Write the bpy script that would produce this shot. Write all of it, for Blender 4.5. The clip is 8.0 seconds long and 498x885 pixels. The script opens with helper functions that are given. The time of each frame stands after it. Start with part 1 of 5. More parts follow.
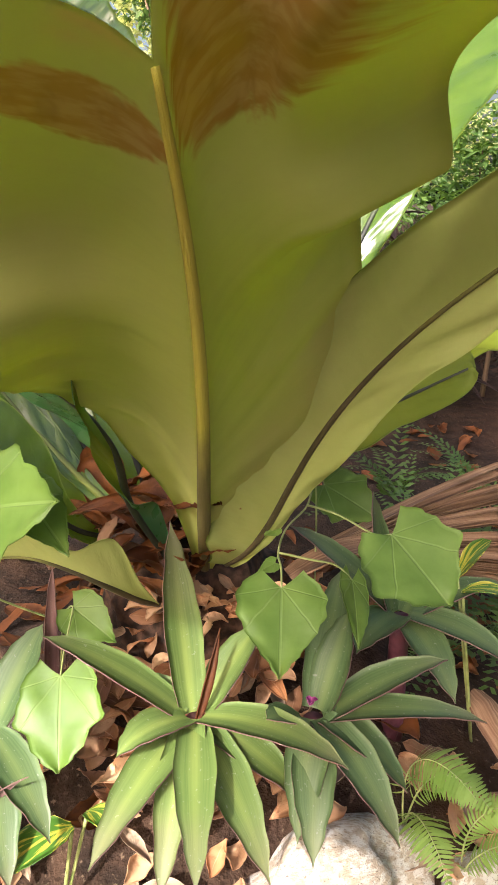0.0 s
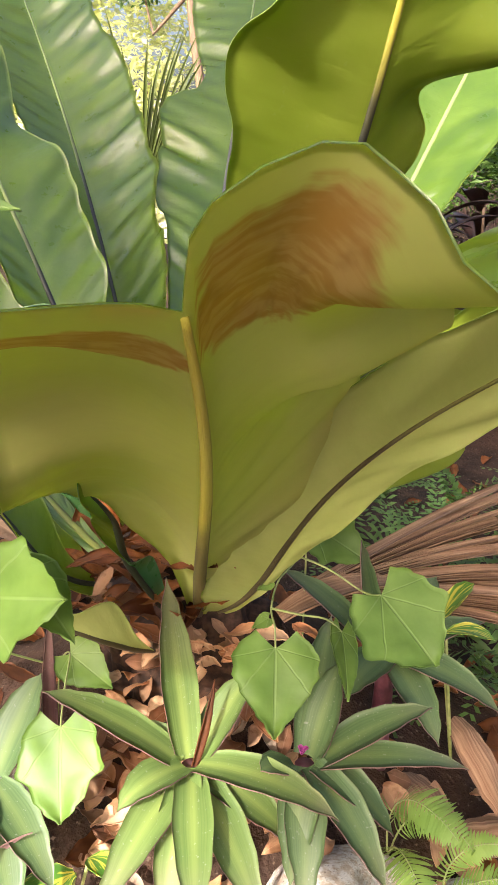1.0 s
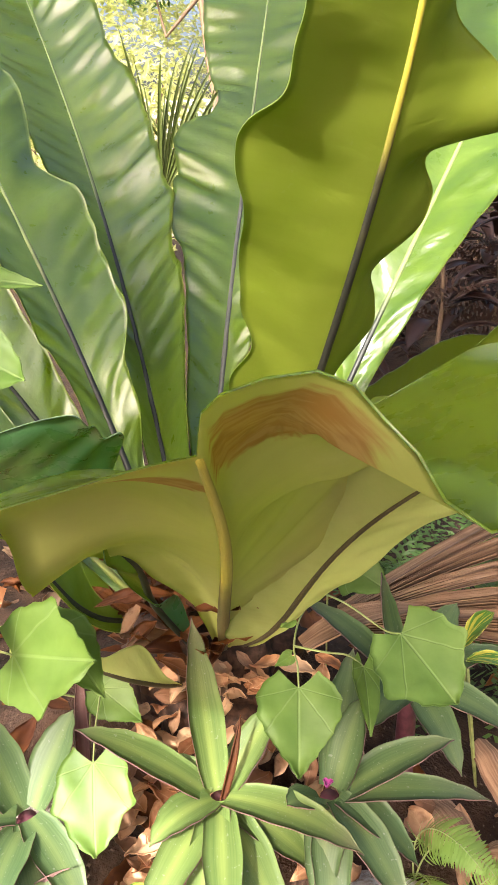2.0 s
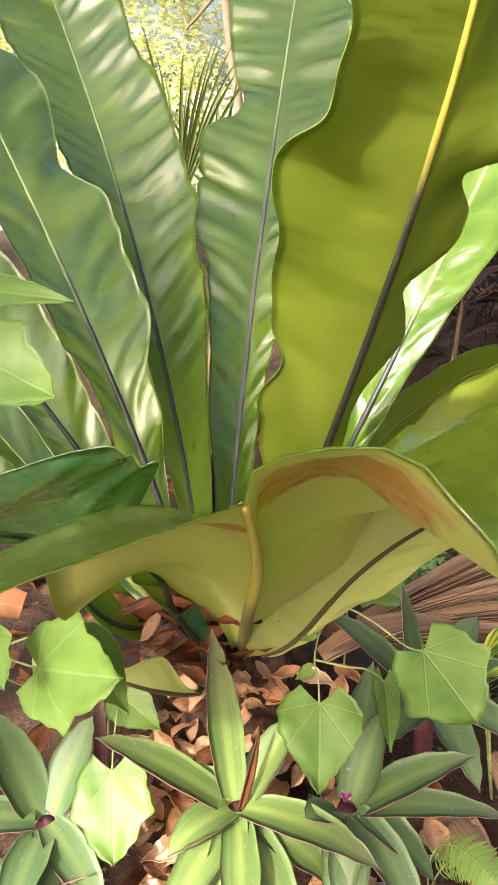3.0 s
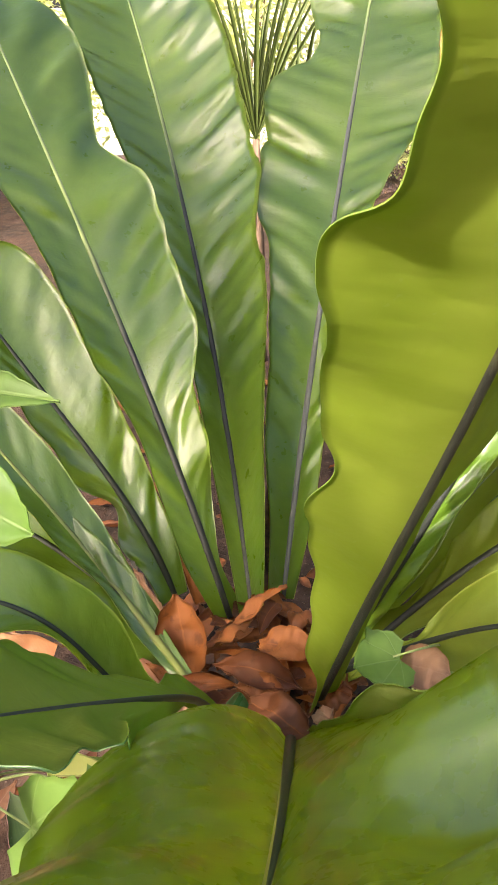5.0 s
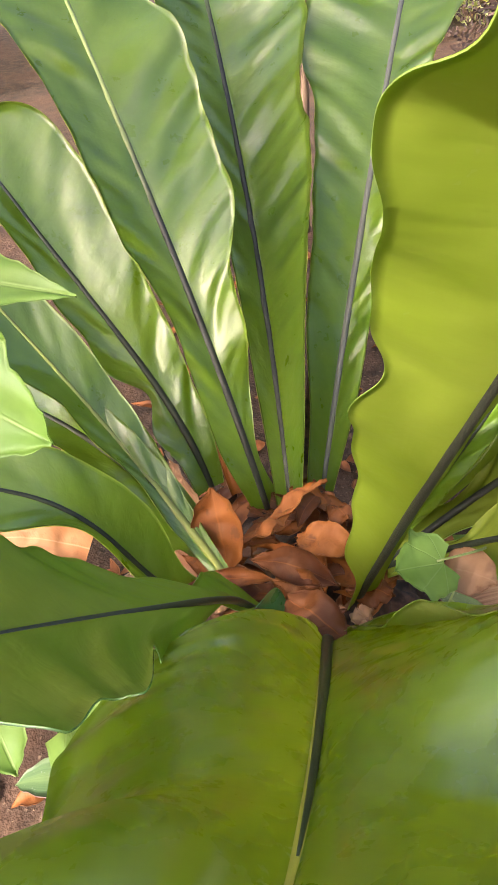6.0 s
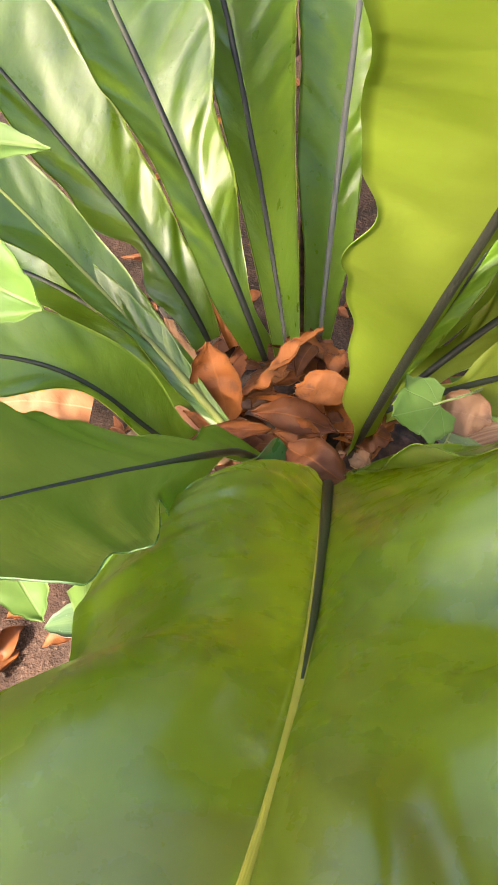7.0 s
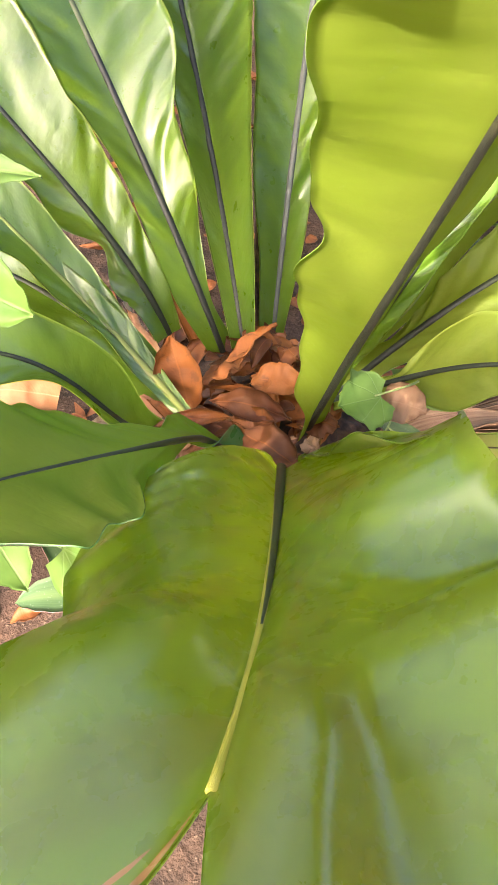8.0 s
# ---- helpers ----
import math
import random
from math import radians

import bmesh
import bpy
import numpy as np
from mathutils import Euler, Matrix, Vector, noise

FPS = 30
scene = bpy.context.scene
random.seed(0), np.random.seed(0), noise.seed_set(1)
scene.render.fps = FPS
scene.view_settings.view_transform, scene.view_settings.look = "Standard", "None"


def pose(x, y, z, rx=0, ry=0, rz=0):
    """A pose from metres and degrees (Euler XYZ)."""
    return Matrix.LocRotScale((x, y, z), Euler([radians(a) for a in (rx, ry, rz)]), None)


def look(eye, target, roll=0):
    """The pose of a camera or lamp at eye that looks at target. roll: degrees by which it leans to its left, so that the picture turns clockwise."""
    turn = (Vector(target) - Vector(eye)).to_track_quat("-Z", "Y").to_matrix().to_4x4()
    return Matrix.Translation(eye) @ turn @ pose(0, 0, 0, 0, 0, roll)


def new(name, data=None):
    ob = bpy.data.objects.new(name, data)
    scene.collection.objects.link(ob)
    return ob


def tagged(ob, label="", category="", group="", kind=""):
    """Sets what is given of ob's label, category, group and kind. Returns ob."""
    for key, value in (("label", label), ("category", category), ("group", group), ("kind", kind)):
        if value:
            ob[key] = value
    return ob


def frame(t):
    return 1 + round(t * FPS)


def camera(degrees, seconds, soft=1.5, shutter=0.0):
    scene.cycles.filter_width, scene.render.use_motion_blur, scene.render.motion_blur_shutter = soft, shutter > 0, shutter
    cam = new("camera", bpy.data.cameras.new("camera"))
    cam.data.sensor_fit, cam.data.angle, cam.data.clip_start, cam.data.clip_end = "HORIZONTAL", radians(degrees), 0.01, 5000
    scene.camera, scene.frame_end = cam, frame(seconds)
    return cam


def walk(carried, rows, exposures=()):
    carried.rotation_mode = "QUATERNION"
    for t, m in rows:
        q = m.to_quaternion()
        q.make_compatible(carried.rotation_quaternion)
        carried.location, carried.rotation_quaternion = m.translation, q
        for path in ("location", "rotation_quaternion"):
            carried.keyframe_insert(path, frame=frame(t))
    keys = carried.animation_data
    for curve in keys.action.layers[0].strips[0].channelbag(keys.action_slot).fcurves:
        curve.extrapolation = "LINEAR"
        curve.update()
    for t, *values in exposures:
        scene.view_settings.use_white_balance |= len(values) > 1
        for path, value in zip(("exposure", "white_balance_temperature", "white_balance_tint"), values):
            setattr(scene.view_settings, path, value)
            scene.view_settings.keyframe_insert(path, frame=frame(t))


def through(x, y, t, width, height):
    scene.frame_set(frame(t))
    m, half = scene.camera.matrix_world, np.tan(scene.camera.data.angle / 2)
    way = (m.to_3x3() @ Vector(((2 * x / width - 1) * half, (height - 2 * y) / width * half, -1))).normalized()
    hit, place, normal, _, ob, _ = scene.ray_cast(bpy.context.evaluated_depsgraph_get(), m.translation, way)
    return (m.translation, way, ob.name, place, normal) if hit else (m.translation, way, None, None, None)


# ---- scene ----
EXPOSURES = [(0.0, 1.4, 6350, 15), (1.0, 1.6, 6350, 15), (4.0, 1.8, 6350, 14), (6.5, 2.22, 6350, 14), (8.0, 2.56, 6350, 14)]
cam = camera(37.8, 8.0, soft=1.7)
PATH = [
    (0, (-0.013, -0.01, 0.811), (0.026, 1.884, 0.169), 0.3),
    (0.5, (-0.013, 0.008, 0.851), (0.019, 1.879, 0.145), 0.1),
    (1, (-0.032, 0.008, 0.917), (0.068, 1.869, 0.19), 1.0),
    (1.5, (-0.029, 0.025, 0.974), (0.033, 1.873, 0.211), -0.5),
    (1.7, (-0.027, 0.012, 0.979), (0.022, 1.867, 0.231), -1.1),
    (2.8, (-0.035, 0.01, 0.993), (-0.033, 1.858, 0.228), -0.3),
    (3, (-0.042, 0.023, 1.002), (-0.038, 1.869, 0.233), -0.4),
    (3.5, (-0.055, 0.044, 1.032), (0.03, 1.935, 0.388), -1.8),
    (4, (-0.044, 0.09, 1.05), (0.113, 1.905, 0.225), 0.3),
    (4.5, (-0.019, 0.17, 1.068), (-0.068, 1.975, 0.209), -0.5),
    (5, (-0.013, 0.232, 1.074), (-0.237, 1.974, 0.118), -2.5),
    (5.2, (-0.018, 0.248, 1.069), (-0.266, 1.978, 0.097), -2.5),
    (6.3, (-0.018, 0.288, 1.061), (-0.347, 1.736, -0.279), -5.5),
    (6.5, (-0.019, 0.289, 1.057), (-0.322, 1.705, -0.322), -5.4),
    (6.7, (-0.017, 0.288, 1.059), (-0.311, 1.68, -0.346), -5.9),
    (7, (-0.015, 0.284, 1.069), (-0.321, 1.531, -0.464), -8.8),
    (7.5, (-0.013, 0.268, 1.108), (-0.327, 1.4, -0.511), -11.2),
    (8, (-0.013, 0.242, 1.127), (-0.188, 1.466, -0.445), -4.5),
]
walk(cam, [(t, look(eye, target, roll)) for t, eye, target, roll in PATH],
     exposures=EXPOSURES)

# ---- light ----
SUN_FROM = Vector((-0.46, -0.66, 0.60)).normalized()
world = bpy.data.worlds.new("sky")
scene.world = world
world.use_nodes = True
wn = world.node_tree.nodes
sky = wn.new("ShaderNodeTexSky")
sky.sky_type = 'NISHITA'
sky.sun_disc = False
sky.sun_elevation = math.asin(SUN_FROM.z)
sky.sun_rotation = math.atan2(SUN_FROM.x, SUN_FROM.y)
sky.air_density, sky.dust_density, sky.ozone_density = 1.0, 10.0, 0.6
wn["Background"].inputs["Strength"].default_value = 0.15
world.node_tree.links.new(sky.outputs[0], wn["Background"].inputs["Color"])
sun_data = bpy.data.lights.new("sun", 'SUN')
sun_data.energy, sun_data.angle, sun_data.color = 4.0, radians(1.3), (1.0, 0.94, 0.84)
sun = new("sun", sun_data)
sun.matrix_world = look(SUN_FROM * 20, (0, 0, 0))


# ---- materials ----
class Nodes:
    """A short way to write node materials."""

    def __init__(self, name):
        self.m = bpy.data.materials.new(name)
        self.m.use_nodes = True
        self.t = self.m.node_tree
        self.out = self.t.nodes["Material Output"]
        self.b = self.t.nodes["Principled BSDF"]

    def add(self, kind, **values):
        n = self.t.nodes.new("ShaderNode" + kind)
        for k, v in values.items():
            setattr(n, k, v)
        return n

    def put(self, socket, value):
        if isinstance(value, bpy.types.NodeSocket):
            self.t.links.new(value, socket)
        elif isinstance(value, (int, float)) and socket.type == 'RGBA':
            socket.default_value = (value, value, value, 1)
        elif isinstance(value, tuple) and len(value) == 3 and socket.type == 'RGBA':
            socket.default_value = (*value, 1)
        else:
            socket.default_value = value

    def math(self, op, a, b=0.0, c=0.0):
        n = self.add("Math", operation=op)
        for s, v in zip(n.inputs, (a, b, c)):
            self.put(s, v)
        return n.outputs[0]

    def step(self, x, lo, hi):
        n = self.add("MapRange", interpolation_type='SMOOTHSTEP')
        for s, v in zip(n.inputs, (x, lo, hi, 0.0, 1.0)):
            self.put(s, v)
        return n.outputs[0]

    def mix(self, fac, a, b, mode='MIX'):
        n = self.add("Mix", data_type='RGBA', blend_type=mode)
        self.put(n.inputs["Factor"], fac)
        self.put(n.inputs[6], a)
        self.put(n.inputs[7], b)
        return n.outputs[2]

    def coords(self, kind="Object"):
        return self.add("TexCoord").outputs[kind]

    def uv(self):
        s = self.add("SeparateXYZ")
        self.put(s.inputs[0], self.coords("UV"))
        return s.outputs[0], s.outputs[1]

    def noise(self, scale, detail=4.0, rough=0.55, vector=None, out="Fac", distort=0.0):
        n = self.add("TexNoise")
        self.put(n.inputs["Vector"], vector if vector is not None else self.coords())
        for k, v in (("Scale", scale), ("Detail", detail), ("Roughness", rough), ("Distortion", distort)):
            self.put(n.inputs[k], v)
        return n.outputs[out]

    def vec(self, x, y, z=0.0):
        n = self.add("CombineXYZ")
        for s, v in zip(n.inputs, (x, y, z)):
            self.put(s, v)
        return n.outputs[0]

    def random(self):
        return self.add("ObjectInfo").outputs["Random"]

    def bump(self, height, strength=0.3, distance=0.002):
        n = self.add("Bump")
        self.put(n.inputs["Height"], height)
        n.inputs["Strength"].default_value, n.inputs["Distance"].default_value = strength, distance
        self.put(self.b.inputs["Normal"], n.outputs[0])
        return n.outputs[0]

    def finish(self, colour, rough=0.6, through=None, amount=0.0, spec=0.5, metal=0.0, coat=0.0):
        """Closes the material; with through, a part of the light goes through the sheet."""
        self.put(self.b.inputs["Base Color"], colour)
        self.put(self.b.inputs["Roughness"], rough)
        self.put(self.b.inputs["Specular IOR Level"], spec)
        self.put(self.b.inputs["Metallic"], metal)
        self.put(self.b.inputs["Coat Weight"], coat)
        self.b.inputs["Coat Roughness"].default_value = 0.2
        if through is not None:
            tr = self.add("BsdfTranslucent")
            self.put(tr.inputs["Color"], through)
            mx = self.add("MixShader")
            self.put(mx.inputs[0], amount)
            self.t.links.new(self.b.outputs[0], mx.inputs[1])
            self.t.links.new(tr.outputs[0], mx.inputs[2])
            self.t.links.new(mx.outputs[0], self.out.inputs["Surface"])
        return self.m


def frond_surface(name, dark, light, through, amount, rough, spec, spots=None, coat=0.0, relief=1.0):
    """Blade of a large fern frond: cross veins, blotches, a pale margin; spots: (from, to, side reach) of dead brown patches."""
    n = Nodes(name)
    u, v = n.uv()
    side = n.math('ABSOLUTE', n.math('SUBTRACT', v, 0.5))
    big = n.noise(5.0, 3.0)
    fine = n.noise(40.0, 5.0)
    along = n.math('ADD', n.math('MULTIPLY', u, 1.0), n.math('MULTIPLY', side, -0.05))
    veins = n.noise(1.0, 2.0, vector=n.vec(n.math('MULTIPLY', along, 190.0), n.math('MULTIPLY', side, 6.0), big))
    broad = n.noise(1.0, 1.0, vector=n.vec(n.math('MULTIPLY', along, 38.0), n.math('MULTIPLY', side, 2.0), 3.0))
    col = n.mix(n.step(n.math('ADD', big, n.math('MULTIPLY', fine, 0.3)), 0.45, 0.85), dark, light)
    col = n.mix(n.math('MULTIPLY', n.step(veins, 0.45, 0.8), 0.16), col, light)
    edge = n.step(side, 0.482, 0.497)
    col = n.mix(n.math('MULTIPLY', edge, 0.3), col, (0.36, 0.42, 0.10))
    tcol = n.mix(n.step(big, 0.35, 0.7), through, tuple(c * 0.86 for c in through))
    tcol = n.mix(n.math('MULTIPLY', n.step(veins, 0.4, 0.75), 0.18), tcol, tuple(c * 0.75 for c in through))
    freckle = n.step(n.noise(160.0, 1.0), 0.74, 0.78)
    col = n.mix(n.math('MULTIPLY', freckle, 0.12), col, (0.35, 0.36, 0.2))
    if spots:
        for u0, v0, ru, rv, lean in spots:
            across = n.math('ADD', u, n.math('MULTIPLY', v, lean))
            du = n.math('DIVIDE', n.math('SUBTRACT', across, u0), ru)
            dv = n.math('DIVIDE', n.math('SUBTRACT', v, v0), rv)
            d = n.math('SQRT', n.math('ADD', n.math('MULTIPLY', du, du), n.math('MULTIPLY', dv, dv)))
            rag = n.noise(1.0, 3.0, vector=n.vec(n.math('MULTIPLY', across, 130.0), n.math('MULTIPLY', v, 9.0), 2.0))
            soft = n.noise(1.0, 3.0, vector=n.vec(n.math('MULTIPLY', across, 26.0), n.math('MULTIPLY', v, 11.0), 8.0))
            d = n.math('ADD', d, n.math('ADD', n.math('MULTIPLY', n.math('SUBTRACT', rag, 0.5), 0.38), n.math('MULTIPLY', n.math('SUBTRACT', soft, 0.5), 0.6)))
            m = n.math('SUBTRACT', 1.0, n.step(d, 0.80, 1.02))
            brown = n.mix(n.step(rag, 0.40, 0.62), (0.46, 0.24, 0.07), (0.64, 0.43, 0.18))
            brown = n.mix(n.math('MULTIPLY', n.step(soft, 0.5, 0.66), 0.5), brown, (0.20, 0.10, 0.035))
            col = n.mix(m, col, brown)
            tcol = n.mix(m, tcol, n.mix(soft, (0.66, 0.40, 0.11), (0.52, 0.24, 0.05)))
    pucker = n.noise(1.0, 2.0, vector=n.vec(n.math('MULTIPLY', along, 75.0), n.math('MULTIPLY', side, 7.0), n.math('MULTIPLY', v, 3.0)), distort=0.4)
    n.bump(n.math('ADD', n.math('ADD', n.math('MULTIPLY', veins, 0.2), n.math('MULTIPLY', broad, 1.8)), n.math('MULTIPLY', pucker, 0.8)), 0.5 * relief, 0.0026)
    return n.finish(col, n.math('ADD', rough, n.math('MULTIPLY', fine, 0.16)), tcol, amount, spec, coat=coat)


TOP = frond_surface("frond_upper_side", (0.062, 0.128, 0.007), (0.140, 0.228, 0.016), (0.38, 0.56, 0.03), 0.34, 0.22, 0.8, coat=0.6)
UNDER = frond_surface("frond_underside", (0.175, 0.220, 0.018), (0.245, 0.290, 0.034), (0.50, 0.60, 0.05), 0.50, 0.42, 0.4)
# bluish sky sheen is put into this frond's base and through colours
SHEEN_TOP = frond_surface("sky_sheen_frond_upper_side", (0.040, 0.170, 0.060), (0.085, 0.255, 0.095), (0.16, 0.46, 0.09), 0.28, 0.2, 0.9, coat=0.9, relief=0.4)
OLD_SPOTS = [(0.642, 0.73, 0.058, 0.20, 0.0), (0.655, 0.30, 0.022, 0.21, 0.0)]
OLD_TOP = frond_surface("old_frond_upper_side", (0.075, 0.135, 0.006), (0.135, 0.20, 0.014), (0.44, 0.64, 0.015), 0.46, 0.20, 1.0, [(0.7035, 0.39, 0.0030, 0.085, 0.0), (0.694, 0.33, 0.0015, 0.05, 0.0)], coat=1.0, relief=0.3)
OLD_UNDER = frond_surface("old_frond_underside", (0.58, 0.58, 0.17), (0.67, 0.67, 0.24), (0.74, 0.74, 0.20), 0.55, 0.5, 0.35, OLD_SPOTS, relief=0.3)

PALE_UNDER = frond_surface("pale_frond_underside", (0.50, 0.55, 0.17), (0.60, 0.64, 0.23), (0.62, 0.69, 0.22), 0.48, 0.5, 0.35)


def rib_surface(name, dark, mid, light, turn):
    n = Nodes(name)
    u, v = n.uv()
    grain = n.noise(1.0, 4.0, vector=n.vec(n.math('MULTIPLY', u, 18.0), n.math('MULTIPLY', v, 30.0)))
    where = n.math('ADD', u, n.math('MULTIPLY', n.math('SUBTRACT', n.noise(9.0), 0.5), 0.3))
    col = n.mix(n.step(where, turn, turn + 0.22), n.mix(grain, dark, mid), light)
    n.bump(grain, 0.4, 0.001)
    return n.finish(col, 0.42, spec=0.45)


RIB_DARK = rib_surface("dark_midrib", (0.008, 0.009, 0.006), (0.028, 0.027, 0.02), (0.48, 0.42, 0.05), 0.50)
RIB_BLACK = rib_surface("blackish_midrib", (0.010, 0.014, 0.008), (0.03, 0.035, 0.02), (0.06, 0.08, 0.03), 0.9)
RIB_PALE = rib_surface("silvery_midrib", (0.010, 0.012, 0.010), (0.032, 0.034, 0.028), (0.26, 0.33, 0.11), 0.45)
RIB_SILVER = rib_surface("silver_grey_midrib", (0.05, 0.052, 0.048), (0.15, 0.15, 0.135), (0.28, 0.35, 0.12), 0.5)
RIB_OLIVE = rib_surface("olive_midrib", (0.10, 0.13, 0.02), (0.22, 0.25, 0.05), (0.26, 0.30, 0.06), 0.6)
RIB_OLD = rib_surface("yellowing_midrib", (0.07, 0.06, 0.02), (0.17, 0.14, 0.05), (0.42, 0.38, 0.05), 0.30)
RIB_BROWN = rib_surface("brown_midrib", (0.025, 0.02, 0.01), (0.09, 0.07, 0.03), (0.14, 0.14, 0.03), 0.6)


def lance_surface(name, dark, light, stripe, through, rough=0.36):
    """Stiff strap leaf with a pale middle stripe."""
    n = Nodes(name)
    u, v = n.uv()
    side = n.math('ABSOLUTE', n.math('SUBTRACT', v, 0.5))
    lines = n.noise(1.0, 3.0, vector=n.vec(n.math('MULTIPLY', u, 6.0), n.math('MULTIPLY', v, 26.0), n.random()))
    big = n.noise(14.0, 3.0)
    col = n.mix(n.step(n.math('ADD', n.math('MULTIPLY', lines, 0.7), n.math('MULTIPLY', big, 0.4)), 0.35, 0.75), dark, light)
    col = n.mix(n.math('MULTIPLY', n.math('SUBTRACT', 1.0, n.step(side, 0.01, 0.20)), n.math('MULTIPLY', n.math('SUBTRACT', 1.1, n.math('MULTIPLY', u, 4.5)), 0.55)), col, stripe)
    col = n.mix(n.math('MULTIPLY', n.step(n.math('ADD', u, n.math('MULTIPLY', big, 0.12)), 0.15, 0.26), 0.45), col, (0.20, 0.13, 0.11))
    col = n.mix(n.math('MULTIPLY', n.step(side, 0.485, 0.498), 0.25), col, (0.22, 0.14, 0.10))
    col = n.mix(n.math('MULTIPLY', n.step(n.noise(260.0, 2.0), 0.66, 0.72), 0.35), col, (0.5, 0.5, 0.42))
    n.bump(lines, 0.3, 0.001)
    return n.finish(col, n.math('ADD', rough, n.math('MULTIPLY', big, 0.2)), through, 0.22, 0.5)


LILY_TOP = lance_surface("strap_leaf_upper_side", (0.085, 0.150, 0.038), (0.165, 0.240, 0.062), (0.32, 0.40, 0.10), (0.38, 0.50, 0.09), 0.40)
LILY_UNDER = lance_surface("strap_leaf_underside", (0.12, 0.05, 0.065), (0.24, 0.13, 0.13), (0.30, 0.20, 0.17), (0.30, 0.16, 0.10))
# shaded copy of LILY_TOP: the shade is put into its darker greens
SHADED_LILY = lance_surface("shaded_strap_leaf_upper_side", (0.060, 0.115, 0.042), (0.115, 0.180, 0.065), (0.20, 0.27, 0.085), (0.22, 0.32, 0.07))


def vine_surface(name, dark, light, through):
    n = Nodes(name)
    u, v = n.uv()
    x = n.math('SUBTRACT', u, 0.5)
    veins = 0.0
    for a, wide in ((0, 0.020), (38, 0.015), (-38, 0.015), (75, 0.012), (-75, 0.012)):
        ca, sa = math.cos(radians(a)), math.sin(radians(a))
        across = n.math('ABSOLUTE', n.math('SUBTRACT', n.math('MULTIPLY', x, ca), n.math('MULTIPLY', v, sa)))
        ahead = n.math('ADD', n.math('MULTIPLY', x, sa), n.math('MULTIPLY', v, ca))
        line = n.math('MULTIPLY', n.math('SUBTRACT', 1.0, n.step(across, wide * 0.3, wide)), n.step(ahead, 0.0, 0.02))
        veins = n.math('MAXIMUM', veins, line)
    net = n.noise(38.0, 3.0)
    big = n.noise(9.0, 2.0)
    col = n.mix(n.step(n.math('ADD', n.math('MULTIPLY', net, 0.6), n.math('MULTIPLY', big, 0.5)), 0.35, 0.75), dark, light)
    col = n.mix(n.math('MULTIPLY', veins, 0.3), col, (0.32, 0.42, 0.15))
    n.bump(n.math('SUBTRACT', net, n.math('MULTIPLY', veins, 0.8)), 0.5, 0.0015)
    return n.finish(col, 0.46, through, 0.28, 0.4)


VINE = vine_surface("vine_leaf_surface", (0.085, 0.165, 0.024), (0.155, 0.255, 0.048), (0.38, 0.54, 0.07))


def dry_surface(name, dark, light, stain, through=(0.5, 0.22, 0.06), rough=0.6):
    n = Nodes(name)
    u, v = n.uv()
    side = n.math('ABSOLUTE', n.math('SUBTRACT', v, 0.5))
    big = n.noise(13.0, 4.0)
    vein = n.noise(1.0, 3.0, vector=n.vec(n.math('MULTIPLY', n.math('ADD', u, n.math('MULTIPLY', side, -0.04)), 140.0), n.math('MULTIPLY', side, 3.0)))
    col = n.mix(n.step(n.math('ADD', n.math('MULTIPLY', big, 0.7), n.math('MULTIPLY', n.random(), 0.5)), 0.35, 0.85), dark, light)
    col = n.mix(n.math('MULTIPLY', n.step(n.noise(55.0, 3.0), 0.56, 0.7), 0.6), col, stain)
    col = n.mix(n.math('MULTIPLY', n.math('SUBTRACT', 1.0, n.step(side, 0.008, 0.03)), 0.6), col, light)
    n.bump(n.math('ADD', vein, big), 0.5, 0.0015)
    return n.finish(col, rough, through, 0.2, 0.35)


DRY = dry_surface("dry_leaf_surface", (0.075, 0.022, 0.007), (0.34, 0.115, 0.024), (0.030, 0.011, 0.005))
TAN = dry_surface("tan_leaf_surface", (0.20, 0.09, 0.045), (0.44, 0.26, 0.15), (0.11, 0.05, 0.03))
PALE_DRY = dry_surface("pale_leaf_surface", (0.46, 0.20, 0.085), (0.74, 0.48, 0.28), (0.30, 0.11, 0.045))
DRY_GREY = dry_surface("weathered_leaf_surface", (0.26, 0.17, 0.11), (0.48, 0.36, 0.25), (0.13, 0.08, 0.05))


def fibre_surface(name, dark, light):
    n = Nodes(name)
    u, v = n.uv()
    lines = n.noise(1.0, 5.0, 0.65, vector=n.vec(n.math('MULTIPLY', u, 5.0), n.math('MULTIPLY', v, 14.0), n.random()))
    col = n.mix(n.step(lines, 0.3, 0.7), dark, light)
    col = n.mix(n.math('MULTIPLY', n.step(n.noise(9.0, 3.0), 0.5, 0.75), 0.5), col, tuple(0.45 * c for c in dark))
    n.bump(lines, 0.7, 0.002)
    return n.finish(col, 0.72, spec=0.3)


STRAW = fibre_surface("dry_palm_fibre", (0.19, 0.095, 0.05), (0.40, 0.25, 0.15))
BARK = fibre_surface("bark", (0.09, 0.055, 0.035), (0.24, 0.16, 0.10))


def plain_surface(name, a, b, rough=0.6, scale=20.0, through=None, amount=0.3, bump=0.3):
    n = Nodes(name)
    f = n.noise(scale, 4.0)
    col = n.mix(n.step(f, 0.35, 0.7), a, b)
    n.bump(f, bump, 0.002)
    return n.finish(col, rough, through, amount, 0.35)


